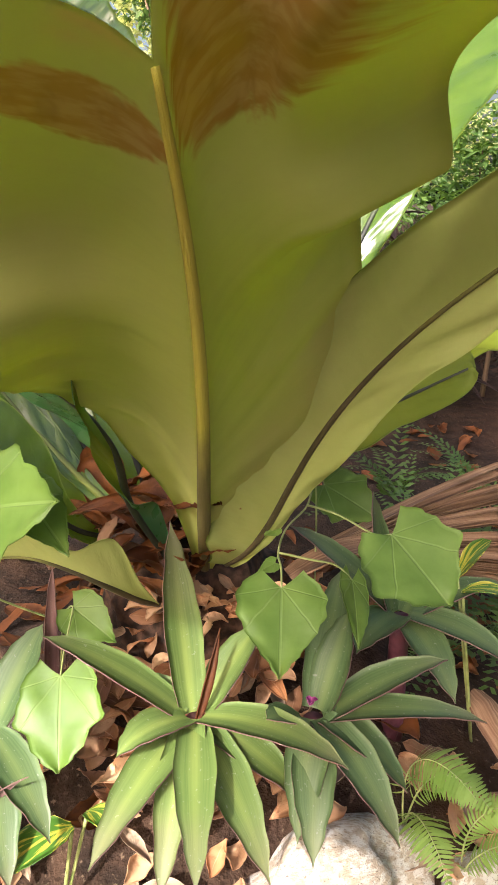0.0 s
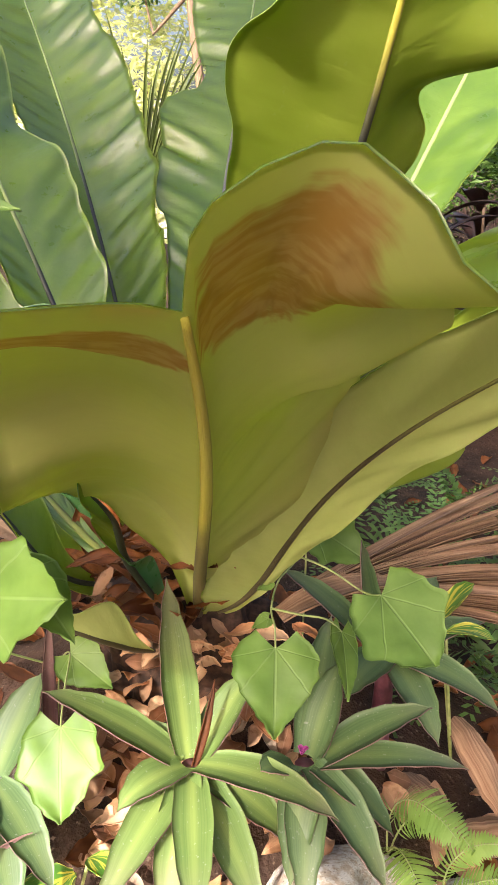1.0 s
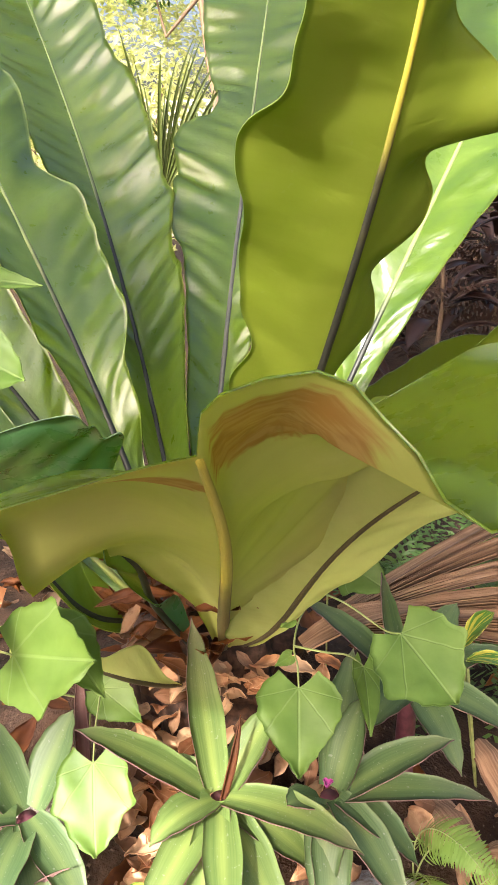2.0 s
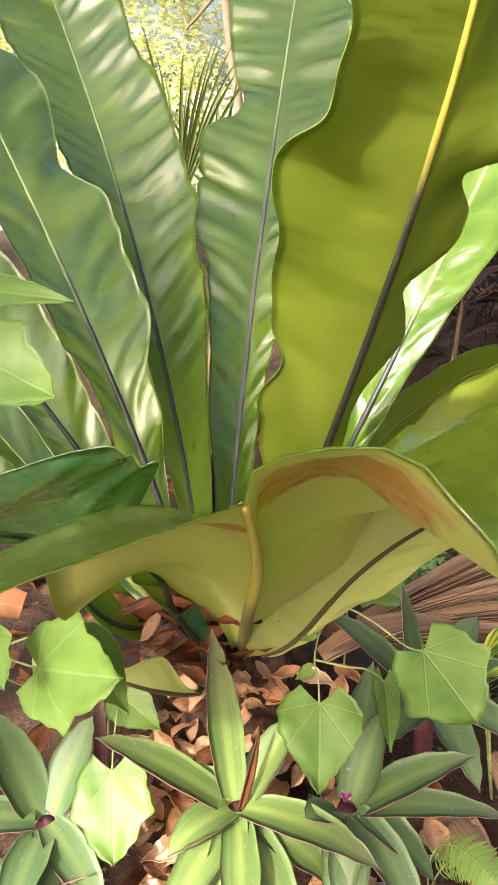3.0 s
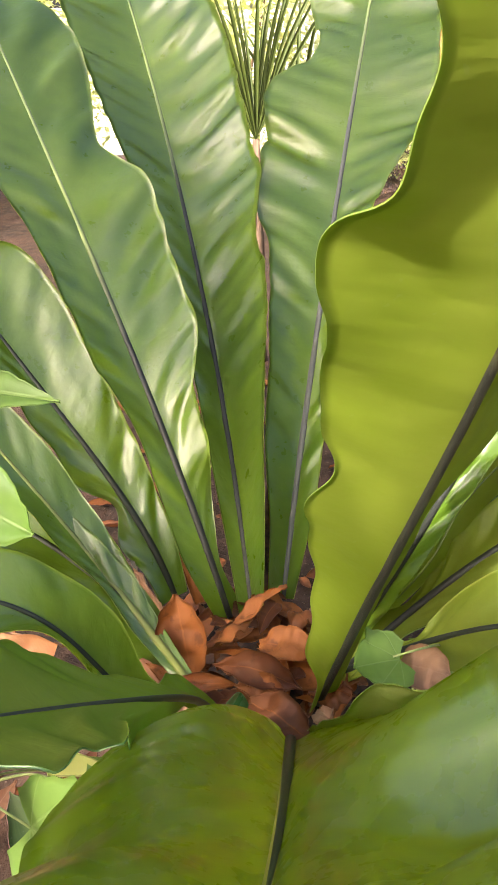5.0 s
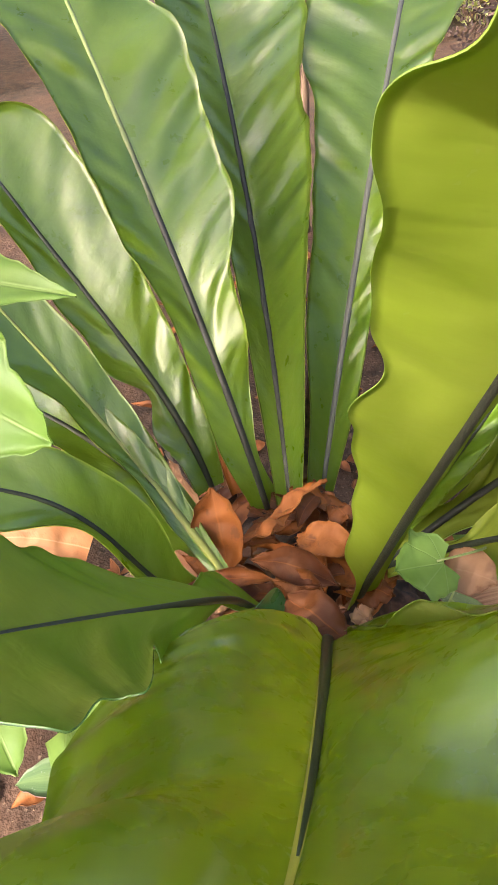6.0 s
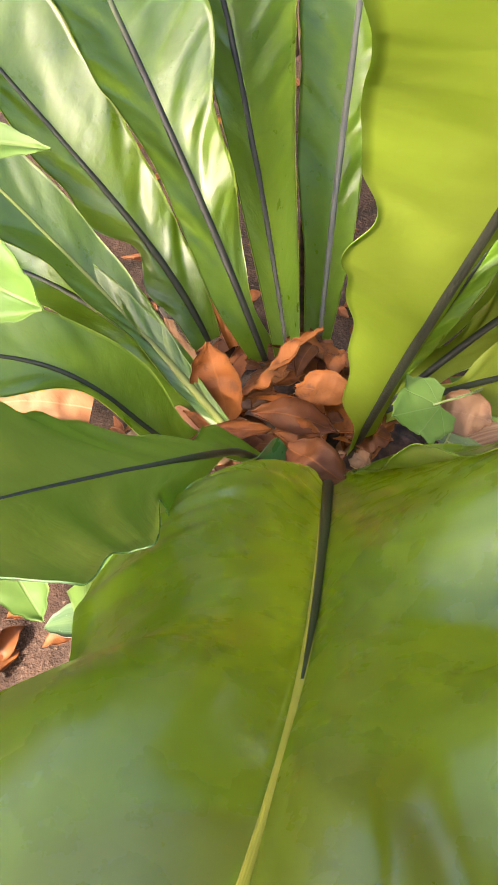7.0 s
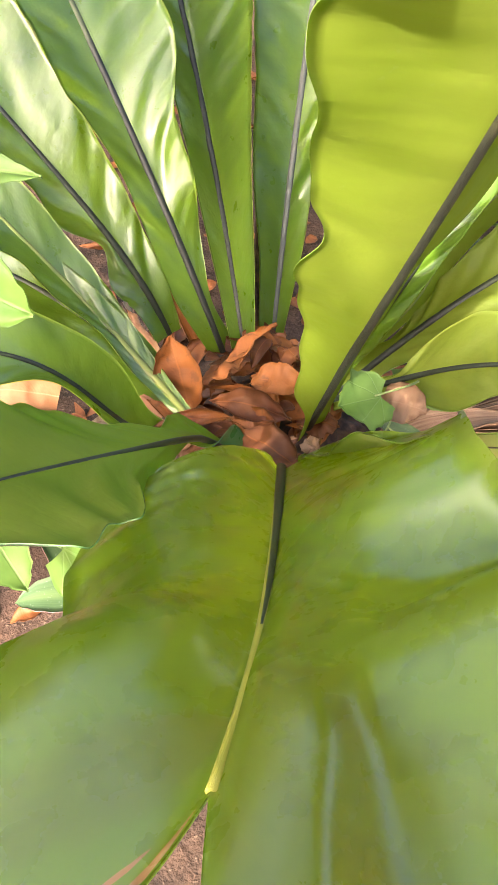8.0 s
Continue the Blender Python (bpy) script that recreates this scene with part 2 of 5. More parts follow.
STEM = plain_surface("vine_stem", (0.24, 0.30, 0.09), (0.38, 0.42, 0.16), 0.5, 60.0)
PURPLE = plain_surface("purple_stem", (0.10, 0.03, 0.045), (0.18, 0.06, 0.08), 0.45, 50.0)
ROOT = plain_surface("fern_root_mass", (0.018, 0.010, 0.007), (0.10, 0.05, 0.03), 0.85, 55.0, bump=1.0)
SMALL_FERN = plain_surface("small_fern_leaf", (0.13, 0.24, 0.05), (0.24, 0.36, 0.10), 0.5, 30.0, (0.42, 0.58, 0.10), 0.4)


def soil_surface():
    n = Nodes("leaf_strewn_soil")
    big, mid, fine = n.noise(1.3, 4.0), n.noise(16.0, 5.0, 0.65), n.noise(120.0, 4.0)
    col = n.mix(n.step(mid, 0.35, 0.68), (0.016, 0.010, 0.007), (0.060, 0.034, 0.021))
    col = n.mix(n.math('MULTIPLY', n.step(big, 0.45, 0.65), 0.5), col, (0.070, 0.034, 0.021))
    col = n.mix(n.math('MULTIPLY', n.step(fine, 0.6, 0.72), 0.5), col, (0.26, 0.19, 0.13))
    n.bump(n.math('ADD', n.math('MULTIPLY', mid, 1.5), n.math('MULTIPLY', fine, 0.5)), 0.9, 0.012)
    return n.finish(col, 0.9, spec=0.2)


SOIL = soil_surface()


def stone_surface(name, pale, tan, dark):
    n = Nodes(name)
    a, b, c = n.noise(9.0, 6.0, 0.62), n.noise(34.0, 5.0, 0.6), n.noise(130.0, 4.0)
    col = n.mix(n.step(a, 0.42, 0.58), tan, pale)
    col = n.mix(n.step(b, 0.58, 0.70), col, dark)
    n.bump(n.math('ADD', n.math('MULTIPLY', b, 1.5), c), 0.8, 0.006)
    return n.finish(col, 0.85, spec=0.25)


STONE = stone_surface("pale_limestone", (0.82, 0.79, 0.73), (0.60, 0.50, 0.38), (0.16, 0.12, 0.09))
GREY_STONE = stone_surface("grey_stone", (0.36, 0.33, 0.29), (0.24, 0.21, 0.18), (0.10, 0.09, 0.08))


def variegated_surface():
    n = Nodes("variegated_leaf")
    u, v = n.uv()
    side = n.math('ABSOLUTE', n.math('SUBTRACT', v, 0.5))
    slant = n.math('SUBTRACT', n.math('MULTIPLY', u, 70.0), n.math('MULTIPLY', side, 9.0))
    band = n.noise(1.0, 2.0, vector=n.vec(slant, n.math('MULTIPLY', v, 4.0), n.random()), distort=0.6)
    m = n.math('MAXIMUM', n.step(band, 0.52, 0.60), n.math('SUBTRACT', 1.0, n.step(side, 0.015, 0.05)))
    col = n.mix(m, (0.07, 0.19, 0.025), (0.60, 0.56, 0.07))
    return n.finish(col, 0.38, n.mix(m, (0.25, 0.5, 0.04), (0.7, 0.68, 0.1)), 0.3, 0.5)


CROTON = variegated_surface()


def foliage_surface(name, a, b, through, amount=0.4, rough=0.5):
    n = Nodes(name)
    r = n.add("NewGeometry").outputs["Random Per Island"]
    col = n.mix(r, a, b)
    return n.finish(col, rough, through, amount, 0.4)


# the pale end puts the overexposed sunlight into the leaf colour
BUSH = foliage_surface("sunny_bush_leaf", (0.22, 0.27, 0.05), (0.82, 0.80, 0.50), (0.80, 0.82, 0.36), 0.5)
MAROON = foliage_surface("maroon_leaf", (0.014, 0.010, 0.008), (0.05, 0.022, 0.016), (0.10, 0.03, 0.015), 0.2, 0.4)
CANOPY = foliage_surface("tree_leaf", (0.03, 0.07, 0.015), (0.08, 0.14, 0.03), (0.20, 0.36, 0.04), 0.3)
PALM = foliage_surface("palm_leaflet", (0.045, 0.070, 0.012), (0.11, 0.14, 0.03), (0.26, 0.32, 0.05), 0.3)
DEAD = foliage_surface("dead_frond", (0.012, 0.007, 0.006), (0.06, 0.03, 0.02), (0.10, 0.035, 0.02), 0.15, 0.7)
TERRACOTTA = plain_surface("terracotta_paint", (0.52, 0.20, 0.06), (0.62, 0.27, 0.09), 0.7, 6.0)
WHITE_PAINT = plain_surface("white_wall_paint", (0.72, 0.71, 0.68), (0.82, 0.81, 0.79), 0.7, 4.0)


# ---- building helpers ----
def bezier(c, u):
    a, b, d, e = (Vector(p) for p in c)
    if u <= 1:
        k = 1 - u
        return a * k ** 3 + b * (3 * u * k * k) + d * (3 * u * u * k) + e * u ** 3
    end, way = e, (e - d) * 3
    return end + way * (u - 1)


def knots(values, u):
    x = max(0.0, min(1.0, u)) * (len(values) - 1)
    i = min(int(x), len(values) - 2)
    f = x - i
    f = f * f * (3 - 2 * f)
    return values[i] * (1 - f) + values[i + 1] * f


def to_mesh(name, verts, faces, uvs=None, mats=(), slots=None, smooth=True):
    me = bpy.data.meshes.new(name)
    me.from_pydata(verts, [], faces)
    for m in mats:
        me.materials.append(m)
    if uvs is not None:
        lay = me.uv_layers.new(name="UVMap")
        idx = np.zeros(len(me.loops), dtype=np.int32)
        me.loops.foreach_get("vertex_index", idx)
        lay.data.foreach_set("uv", np.asarray(uvs, dtype=np.float32)[idx].ravel())
    if slots is not None:
        me.polygons.foreach_set("material_index", slots)
    if smooth:
        me.polygons.foreach_set("use_smooth", [True] * len(me.polygons))
    me.update()
    return me


def part(name, me, parent, label=""):
    ob = new(name, me)
    ob.parent = parent
    if label:
        tagged(ob, label)
    return ob


def empty(name, place):
    ob = new(name)
    ob.location = place
    ob.empty_display_size = 0.05
    bpy.context.view_layer.update()
    return ob


def sheet(name, point, nu, nv, mats, length, thick=0.0009, uv=None, keep=None):
    """A thin two-sided sheet: point(a, v) with a in 0..1 and v in -1..1. Slot 0 on the side of the normal, slot 1 behind it."""
    grid = [[Vector(point(i / nu, -1 + 2 * j / nv)) for j in range(nv + 1)] for i in range(nu + 1)]
    verts, uvs, faces, slots = [], [], [], []
    for s in (1, -1):
        for i in range(nu + 1):
            for j in range(nv + 1):
                du = grid[min(i + 1, nu)][j] - grid[max(i - 1, 0)][j]
                dv = grid[i][min(j + 1, nv)] - grid[i][max(j - 1, 0)]
                n = dv.cross(du)
                n = n.normalized() if n.length > 1e-12 else Vector((0, 0, 1))
                verts.append(grid[i][j] + n * (s * thick / 2))
                uvs.append(uv(i / nu, j / nv) if uv else (i / nu * length, j / nv))
    w, off = nv + 1, (nu + 1) * (nv + 1)
    for i in range(nu):
        for j in range(nv):
            if keep and not keep((i + 0.5) / nu, -1 + 2 * (j + 0.5) / nv):
                continue
            a, b, c, d = i * w + j, i * w + j + 1, (i + 1) * w + j + 1, (i + 1) * w + j
            faces.append((a, b, c, d))
            slots.append(0)
            faces.append((a + off, d + off, c + off, b + off))
            slots.append(1)
    rim = [(i, 0) for i in range(nu + 1)] + [(nu, j) for j in range(1, nv + 1)] + [(i, nv) for i in range(nu - 1, -1, -1)]
    if not keep:
        for (i, j), (k, m) in zip(rim, rim[1:]):
            a, b = i * w + j, k * w + m
            faces.append((b, a, a + off, b + off))
            slots.append(1)
    return to_mesh(name, verts, faces, uvs, mats, slots)


def tube(name, path, radius, mat, sides=8, flat=1.0, up=Vector((0, 0, 1))):
    """A tapering tube along path(a); radius(a); flat squeezes it along up."""
    n = len(path) - 1
    verts, uvs, faces = [], [], []
    for i, p in enumerate(path):
        t = (path[min(i + 1, n)] - path[max(i - 1, 0)]).normalized()
        h = t.cross(up)
        h = h.normalized() if h.length > 1e-6 else t.orthogonal().normalized()
        k = h.cross(t)
        r = radius(i / n)
        for s in range(sides):
            a = 2 * math.pi * s / sides
            verts.append(p + h * (math.cos(a) * r) + k * (math.sin(a) * r * flat))
            uvs.append((i / n, s / sides))
    for i in range(n):
        for s in range(sides):
            a, b = i * sides + s, i * sides + (s + 1) % sides
            faces.append((a, b, b + sides, a + sides))
    faces.append(tuple(range(sides))[::-1])
    faces.append(tuple(range(n * sides, (n + 1) * sides)))
    return to_mesh(name, verts, faces, uvs, (mat,))


NEST = Vector((-0.08, 0.92, 0.40))


def frond(parent, rib, ref, roll, fold, left, right, reach=1.0, ruffle=0.012, waves=9.0, seed=0, mats=(TOP, UNDER), rib_mat=RIB_DARK,
          thick_rib=0.0058, label="", uneven=1.0, nu=190, nv=26):
    """One strap-shaped frond: a midrib curve, half widths to each side of it, a roll about it, a V fold and a wavy margin."""
    ref = Vector(ref)
    rng = random.Random(seed)
    ph = [rng.uniform(0, 6.28) for _ in range(8)]
    N = 60
    pts = [bezier(rib, reach * i / N) for i in range(N + 1)]
    length = sum((b - a).length for a, b in zip(pts, pts[1:]))
    cs, ns = [], []
    for i in range(N + 1):
        t = (pts[min(i + 1, N)] - pts[max(i - 1, 0)]).normalized()
        h = (ref - t * ref.dot(t)).normalized()
        n = h.cross(t)
        r = roll[0] + (roll[1] - roll[0]) * min(1.0, reach * i / N)
        cs.append(h * math.cos(r) + n * math.sin(r))
        ns.append(n * math.cos(r) - h * math.sin(r))
    score = sum(ns[i].dot((NEST + Vector((0, 0, 0.5)) - pts[i]).normalized() + Vector((0, 0, 0.6))) for i in range(N + 1))
    top_sign = 1 if score > 0 else -1

    def at(a):
        x = a * N
        i = min(int(x), N - 1)
        f = x - i
        return pts[i].lerp(pts[i + 1], f), cs[i].lerp(cs[i + 1], f), ns[i].lerp(ns[i + 1], f)

    def point(a, v):
        p, c, n = at(a)
        u = a * reach
        half = left if v < 0 else right
        w = knots(half, a if len(half) > 12 else min(1.0, u))
        w *= math.sqrt(max(0.0, 1 - max(0.0, (a - 0.80) / 0.20) ** 2.2)) * 0.985 + 0.015
        s = abs(v)
        k = 0 if v < 0 else 3
        grow = min(1.0, a * 3.5)
        x = a * length * waves
        slant = x - s * 0.55
        wave = 1.4 * noise.noise(Vector((slant * 1.5, k * 7.3, ph[0]))) + 0.7 * noise.noise(Vector((slant * 3.2, k * 5.1, ph[1])))
        pleat = noise.noise(Vector((slant * 2.3, s * 0.7 + k * 3, ph[2]))) + 0.4 * noise.noise(Vector((slant * 4.6, s * 1.1 + k * 3, ph[5])))
        pleat = math.copysign(abs(pleat) ** 0.8, pleat)
        lift = ruffle * grow * (wave * s ** 1.8 + 0.85 * pleat * min(1.0, s * 2.2))
        inset = 1 + 0.11 * uneven * grow * s * noise.noise(Vector((x * 1.3, k * 2.2, ph[3]))) + 0.05 * uneven * grow * s * noise.noise(Vector((x * 4.5, k * 2.2, ph[4])))
        return p + c * (w * s * math.cos(fold) * inset * (-1 if v < 0 else 1)) + n * (w * s * math.sin(fold) + lift * top_sign)

    order = mats if top_sign > 0 else mats[::-1]
    # the grid's own normal is c x t, which is n
    me = sheet("frond", point, nu, nv, order, length)
    ob = part("frond", me, parent, label)
    rib_pts = [point(i / 40 * 0.985, 0.0) for i in range(41)]
    part("midrib", tube("midrib", rib_pts, lambda a: thick_rib * (1.0 - 0.72 * a) * (0.75 + 0.25 * min(1, a * 6)), rib_mat, 8, 0.85), ob)
    return ob


def strap_leaf(name, parent, rib, width, seed=0, mats=(LILY_TOP, LILY_UNDER), fold=0.35, nu=22, nv=6, ref=None, profile=(0.66, 0.90, 1.0, 0.84, 0.5, 0.02), label="", thick=0.0014, wavy=0.0):
    """A lance-shaped leaf along a curve, channelled along its middle."""
    rng = random.Random(seed)
    pts = [bezier(rib, i / nu) for i in range(nu + 1)]
    length = sum((b - a).length for a, b in zip(pts, pts[1:]))
    ph = rng.uniform(0, 6.28)

    def point(a, v):
        i = round(a * nu)
        t = (pts[min(i + 1, nu)] - pts[max(i - 1, 0)]).normalized()
        side = Vector(ref) if ref else t.cross(Vector((0, 0, 1)))
        side = (side - t * side.dot(t)).normalized()
        up = side.cross(t)
        if up.z < 0 and ref is None:
            up = -up
        w = width / 2 * knots(profile, a)
        s = abs(v)
        return pts[i] + side * (w * v * math.cos(fold * 0.7)) + up * (w * math.sin(fold) * s ** 1.5 + wavy * (1.6 * noise.noise(Vector((a * 5, v * 1.4, ph))) + 0.8 * noise.noise(Vector((a * 13, v * 2.5, ph + 3)))))

    me = sheet(name, point, nu, nv, mats, length, thick)
    return part(name, me, parent, label) if parent else new(name, me)


# ---- ground ----
def ground_height(x, y):
    bank = 0.30 * math.exp(-((x + 0.05) ** 2 / 0.10 + (y - 0.95) ** 2 / 0.075))
    near = math.exp(-(x * x + (y - 1) ** 2) / 6.0)
    return bank + near * (0.025 * noise.noise(Vector((x * 3, y * 3, 0))) + 0.012 * noise.noise(Vector((x * 11, y * 11, 4))))


def build_ground():
    xs = sorted({round(s * v, 3) for v in [0.04 * i for i in range(0, 50)] + [2.2, 2.6, 3.2, 4, 5.5, 8, 12, 20, 40, 90] for s in (1, -1)})
    verts = [(x, y + 1.0, ground_height(x, y + 1.0)) for y in xs for x in xs]
    n = len(xs)
    faces = [(j * n + i, j * n + i + 1, (j + 1) * n + i + 1, (j + 1) * n + i) for j in range(n - 1) for i in range(n - 1)]
    tagged(new("ground", to_mesh("ground", verts, faces, None, (SOIL,))), "brown garden soil strewn with dry leaf litter", "ground", kind="structure")


build_ground()

# ---- the large fern ----
fern = empty("birds_nest_fern", (-0.08, 0.92, 0.15))
tagged(fern, "large bird's nest fern with wavy glossy green strap fronds", "fern")


def offset_parent(ob):
    ob.matrix_parent_inverse = fern.matrix_world.inverted()


def add_frond(**k):
    ob = frond(fern, **k)
    offset_parent(ob)
    return ob


def spline(points, u):
    """A smooth curve through evenly spaced points or tuples, u in 0..1."""
    n = len(points) - 1
    x = max(0.0, min(1.0, u)) * n
    i = min(int(x), n - 1)
    f = x - i
    p1, p2 = Vector(points[i]), Vector(points[i + 1])
    p0 = Vector(points[i - 1]) if i > 0 else 2 * p1 - p2
    p3 = Vector(points[i + 2]) if i < n - 1 else 2 * p2 - p1
    return 0.5 * (2 * p1 + (p2 - p0) * f + (2 * p0 - 5 * p1 + 4 * p2 - p3) * f * f + (3 * p1 - p0 - 3 * p2 + p3) * f ** 3)


def ripple(x, s, k, ph):
    """Uneven pleats that run slanting from the midrib to the margin."""
    slant = x - s * 0.55
    wave = 1.4 * noise.noise(Vector((slant * 1.5, k * 7.3, ph))) + 0.6 * noise.noise(Vector((slant * 3.2, k * 5.1, ph + 2)))
    pleat = noise.noise(Vector((slant * 2.3, s * 0.7 + k * 3, ph + 4))) + 0.4 * noise.noise(Vector((slant * 4.6, s * 1.1 + k * 3, ph + 6)))
    return wave * s ** 1.8 + 0.85 * math.copysign(abs(pleat) ** 0.8, pleat) * min(1.0, s * 2.2)


def finish_frond(point, length, mats, rib_mat, thick_rib, label, rib_end=0.985, nu=190, nv=26):
    ob = part("frond", sheet("frond", point, nu, nv, mats, length), fern, label)
    offset_parent(ob)
    path = [point(i / 48 * rib_end, 0.0) for i in range(49)]
    part("midrib", tube("midrib", path, lambda a: thick_rib * (1.0 - 0.72 * a) * (0.75 + 0.25 * min(1, a * 6)), rib_mat, 8, 0.85), ob)
    return ob


def guided_frond(rib, ref, left, right, reach=1.0, ruffle=0.01, waves=9.0, seed=0, mats=(TOP, UNDER), rib_mat=RIB_DARK, thick_rib=0.0058, label="",
                 side_up=1, uneven=0.6):
    """A strap frond: a midrib curve, and for each side the half width and the lift of the margin; side_up: the side of the upper face."""
    ref = Vector(ref)
    ph = random.Random(seed).uniform(0, 60)
    N = 80
    pts = [bezier(rib, reach * i / N) for i in range(N + 1)]
    length = sum((b - a).length for a, b in zip(pts, pts[1:]))
    cs, ns = [], []
    for i in range(N + 1):
        t = (pts[min(i + 1, N)] - pts[max(i - 1, 0)]).normalized()
        h = (ref - t * ref.dot(t)).normalized()
        cs.append(h)
        ns.append(h.cross(t))

    def point(a, v):
        x = a * N
        i = min(int(x), N - 1)
        f = x - i
        p, c, n = pts[i].lerp(pts[i + 1], f), cs[i].lerp(cs[i + 1], f), ns[i].lerp(ns[i + 1], f)
        k, s = (0, -v) if v < 0 else (3, v)
        w, lift = spline(left if v < 0 else right, a * reach)
        w = max(0.004, w) * (math.sqrt(max(0.0, 1 - max(0.0, (a - 0.9) / 0.1) ** 2.4)) * 0.97 + 0.03)
        grow = min(1.0, a * 3.5)
        x = a * length * waves
        inset = 1 + 0.05 * uneven * grow * s * noise.noise(Vector((x * 4.5, k * 2.2, ph)))
        return p + c * (w * s * inset * (-1 if v < 0 else 1)) + n * (lift * s ** 1.3 + side_up * ruffle * grow * ripple(x, s, k, ph))

    return finish_frond(point, length, mats if side_up > 0 else mats[::-1], rib_mat, thick_rib, label)


def lofted_frond(rib, left, right, tips=None, ruffle=0.006, waves=9.0, seed=0, mats=(TOP, UNDER), rib_mat=RIB_DARK, thick_rib=0.0058, label="", up=(0, 0.45, 0.9), ridge=0.0,
                 rib_end=0.985):
    """A blade between a midrib and two margin curves; ridge: how far its left half arches up; tips: the torn end's edge from the midrib to each margin."""
    rib_at = (lambda u: bezier(rib, u)) if len(rib) == 4 else (lambda u: spline(rib, u))
    up = Vector(up).normalized()
    ph = random.Random(seed).uniform(0, 60)
    length = sum((rib_at((i + 1) / 40) - rib_at(i / 40)).length for i in range(40))

    def point(a, v):
        k, s, side = (0, -v, left) if v < 0 else (3, v, right)
        r, m = rib_at(a), spline(side, a)
        q = r.lerp(m, s)
        if tips:
            edge = tips[0] if v < 0 else tips[1]
            q += (spline(edge, s) - rib_at(1).lerp(spline(side, 1), s)) * a ** 2.6
        else:
            q = r.lerp(q, math.sqrt(max(0.0, 1 - max(0.0, (a - 0.88) / 0.12) ** 2.4)) * 0.96 + 0.04)
        if v < 0:
            q += up * (ridge * math.sin(math.pi * s ** 1.2) * math.sin(math.pi * a))
        return q + up * (ruffle * min(1.0, a * 4) * (1 - a ** 8 if tips else 1.0) * ripple(a * length * waves, s, k, ph))

    return finish_frond(point, length, mats, rib_mat, thick_rib, label, rib_end)


# fronds at the back, seen from their glossy upper side; half widths and lifts of the margins at even steps along the midrib
guided_frond(rib=((-0.074, 0.995, 0.415), (-0.039, 1.334, 0.743), (0.033, 1.668, 1.087), (0.101, 1.997, 1.454)), ref=(1, 0, 0), reach=1.02, ruffle=0.013, waves=12, seed=3, rib_mat=RIB_SILVER,
             left=((0.018, 0.030), (0.028, 0.033), (0.048, 0.036), (0.057, 0.037), (0.072, 0.036), (0.089, 0.030), (0.130, 0.021), (0.128, 0.014), (0.145, 0.003), (0.077, -0.020), (0.106, -0.031), (0.131, -0.032), (0.140, -0.027), (0.105, -0.022), (0.037, -0.017)),
             right=((0.015, 0.010), (0.030, 0.015), (0.033, 0.019), (0.048, 0.020), (0.049, 0.021), (0.072, 0.022), (0.128, 0.021), (0.126, 0.017), (0.122, 0.013), (0.125, 0.008), (0.078, 0.008), (0.030, 0.009)),
             label="upright wavy-edged frond, glossy green with a silvery midrib")
guided_frond(rib=((-0.112, 0.962, 0.416), (-0.193, 1.315, 0.712), (-0.333, 1.666, 1.024), (-0.510, 2.017, 1.358)), ref=(1, 0.2, 0), reach=1.04, ruffle=0.013, waves=11, seed=5, rib_mat=RIB_PALE,
             left=((0.018, 0.01), (0.03, 0.02), (0.04, 0.03), (0.06, 0.04), (0.09, 0.05), (0.12, 0.05), (0.14, 0.05), (0.11, 0.04)),
             right=((0.012, 0.056), (0.027, 0.068), (0.042, 0.079), (0.063, 0.088), (0.086, 0.092), (0.093, 0.087), (0.126, 0.077), (0.127, 0.066), (0.135, 0.063), (0.137, 0.067), (0.117, 0.072), (0.122, 0.076), (0.088, 0.079), (0.052, 0.081)))
guided_frond(rib=((-0.141, 0.954, 0.414), (-0.222, 1.045, 0.652), (-0.342, 1.170, 0.871), (-0.476, 1.331, 1.086)), ref=(0.9, 0.4, 0), reach=1.12, ruffle=0.012, waves=8, seed=8, rib_mat=RIB_PALE,
             left=((0.017, -0.005), (0.034, 0.001), (0.034, 0.007), (0.035, 0.015), (0.054, 0.026), (0.059, 0.032), (0.063, 0.028), (0.085, 0.020), (0.100, 0.010), (0.110, 0.000)),
             right=((0.023, -0.017), (0.012, -0.009), (0.028, 0.001), (0.046, 0.013), (0.054, 0.020), (0.090, 0.018), (0.096, 0.014), (0.105, 0.010), (0.110, 0.001), (0.080, -0.013), (0.100, -0.015), (0.110, -0.015)))
guided_frond(rib=((-0.213, 0.958, 0.442), (-0.256, 1.003, 0.552), (-0.345, 1.028, 0.651), (-0.433, 1.065, 0.767)), ref=(0.8, 0.6, 0), reach=1.25, ruffle=0.009, waves=7, seed=9, rib_mat=RIB_BLACK,
             left=((0.025, 0.013), (0.026, -0.001), (0.035, -0.012), (0.012, -0.016), (0.039, -0.011), (0.036, -0.003), (0.039, 0.006), (0.032, 0.014), (0.034, 0.022)),
             right=((0.018, 0.0), (0.03, 0.01), (0.045, 0.015), (0.06, 0.02), (0.075, 0.02), (0.09, 0.02)))
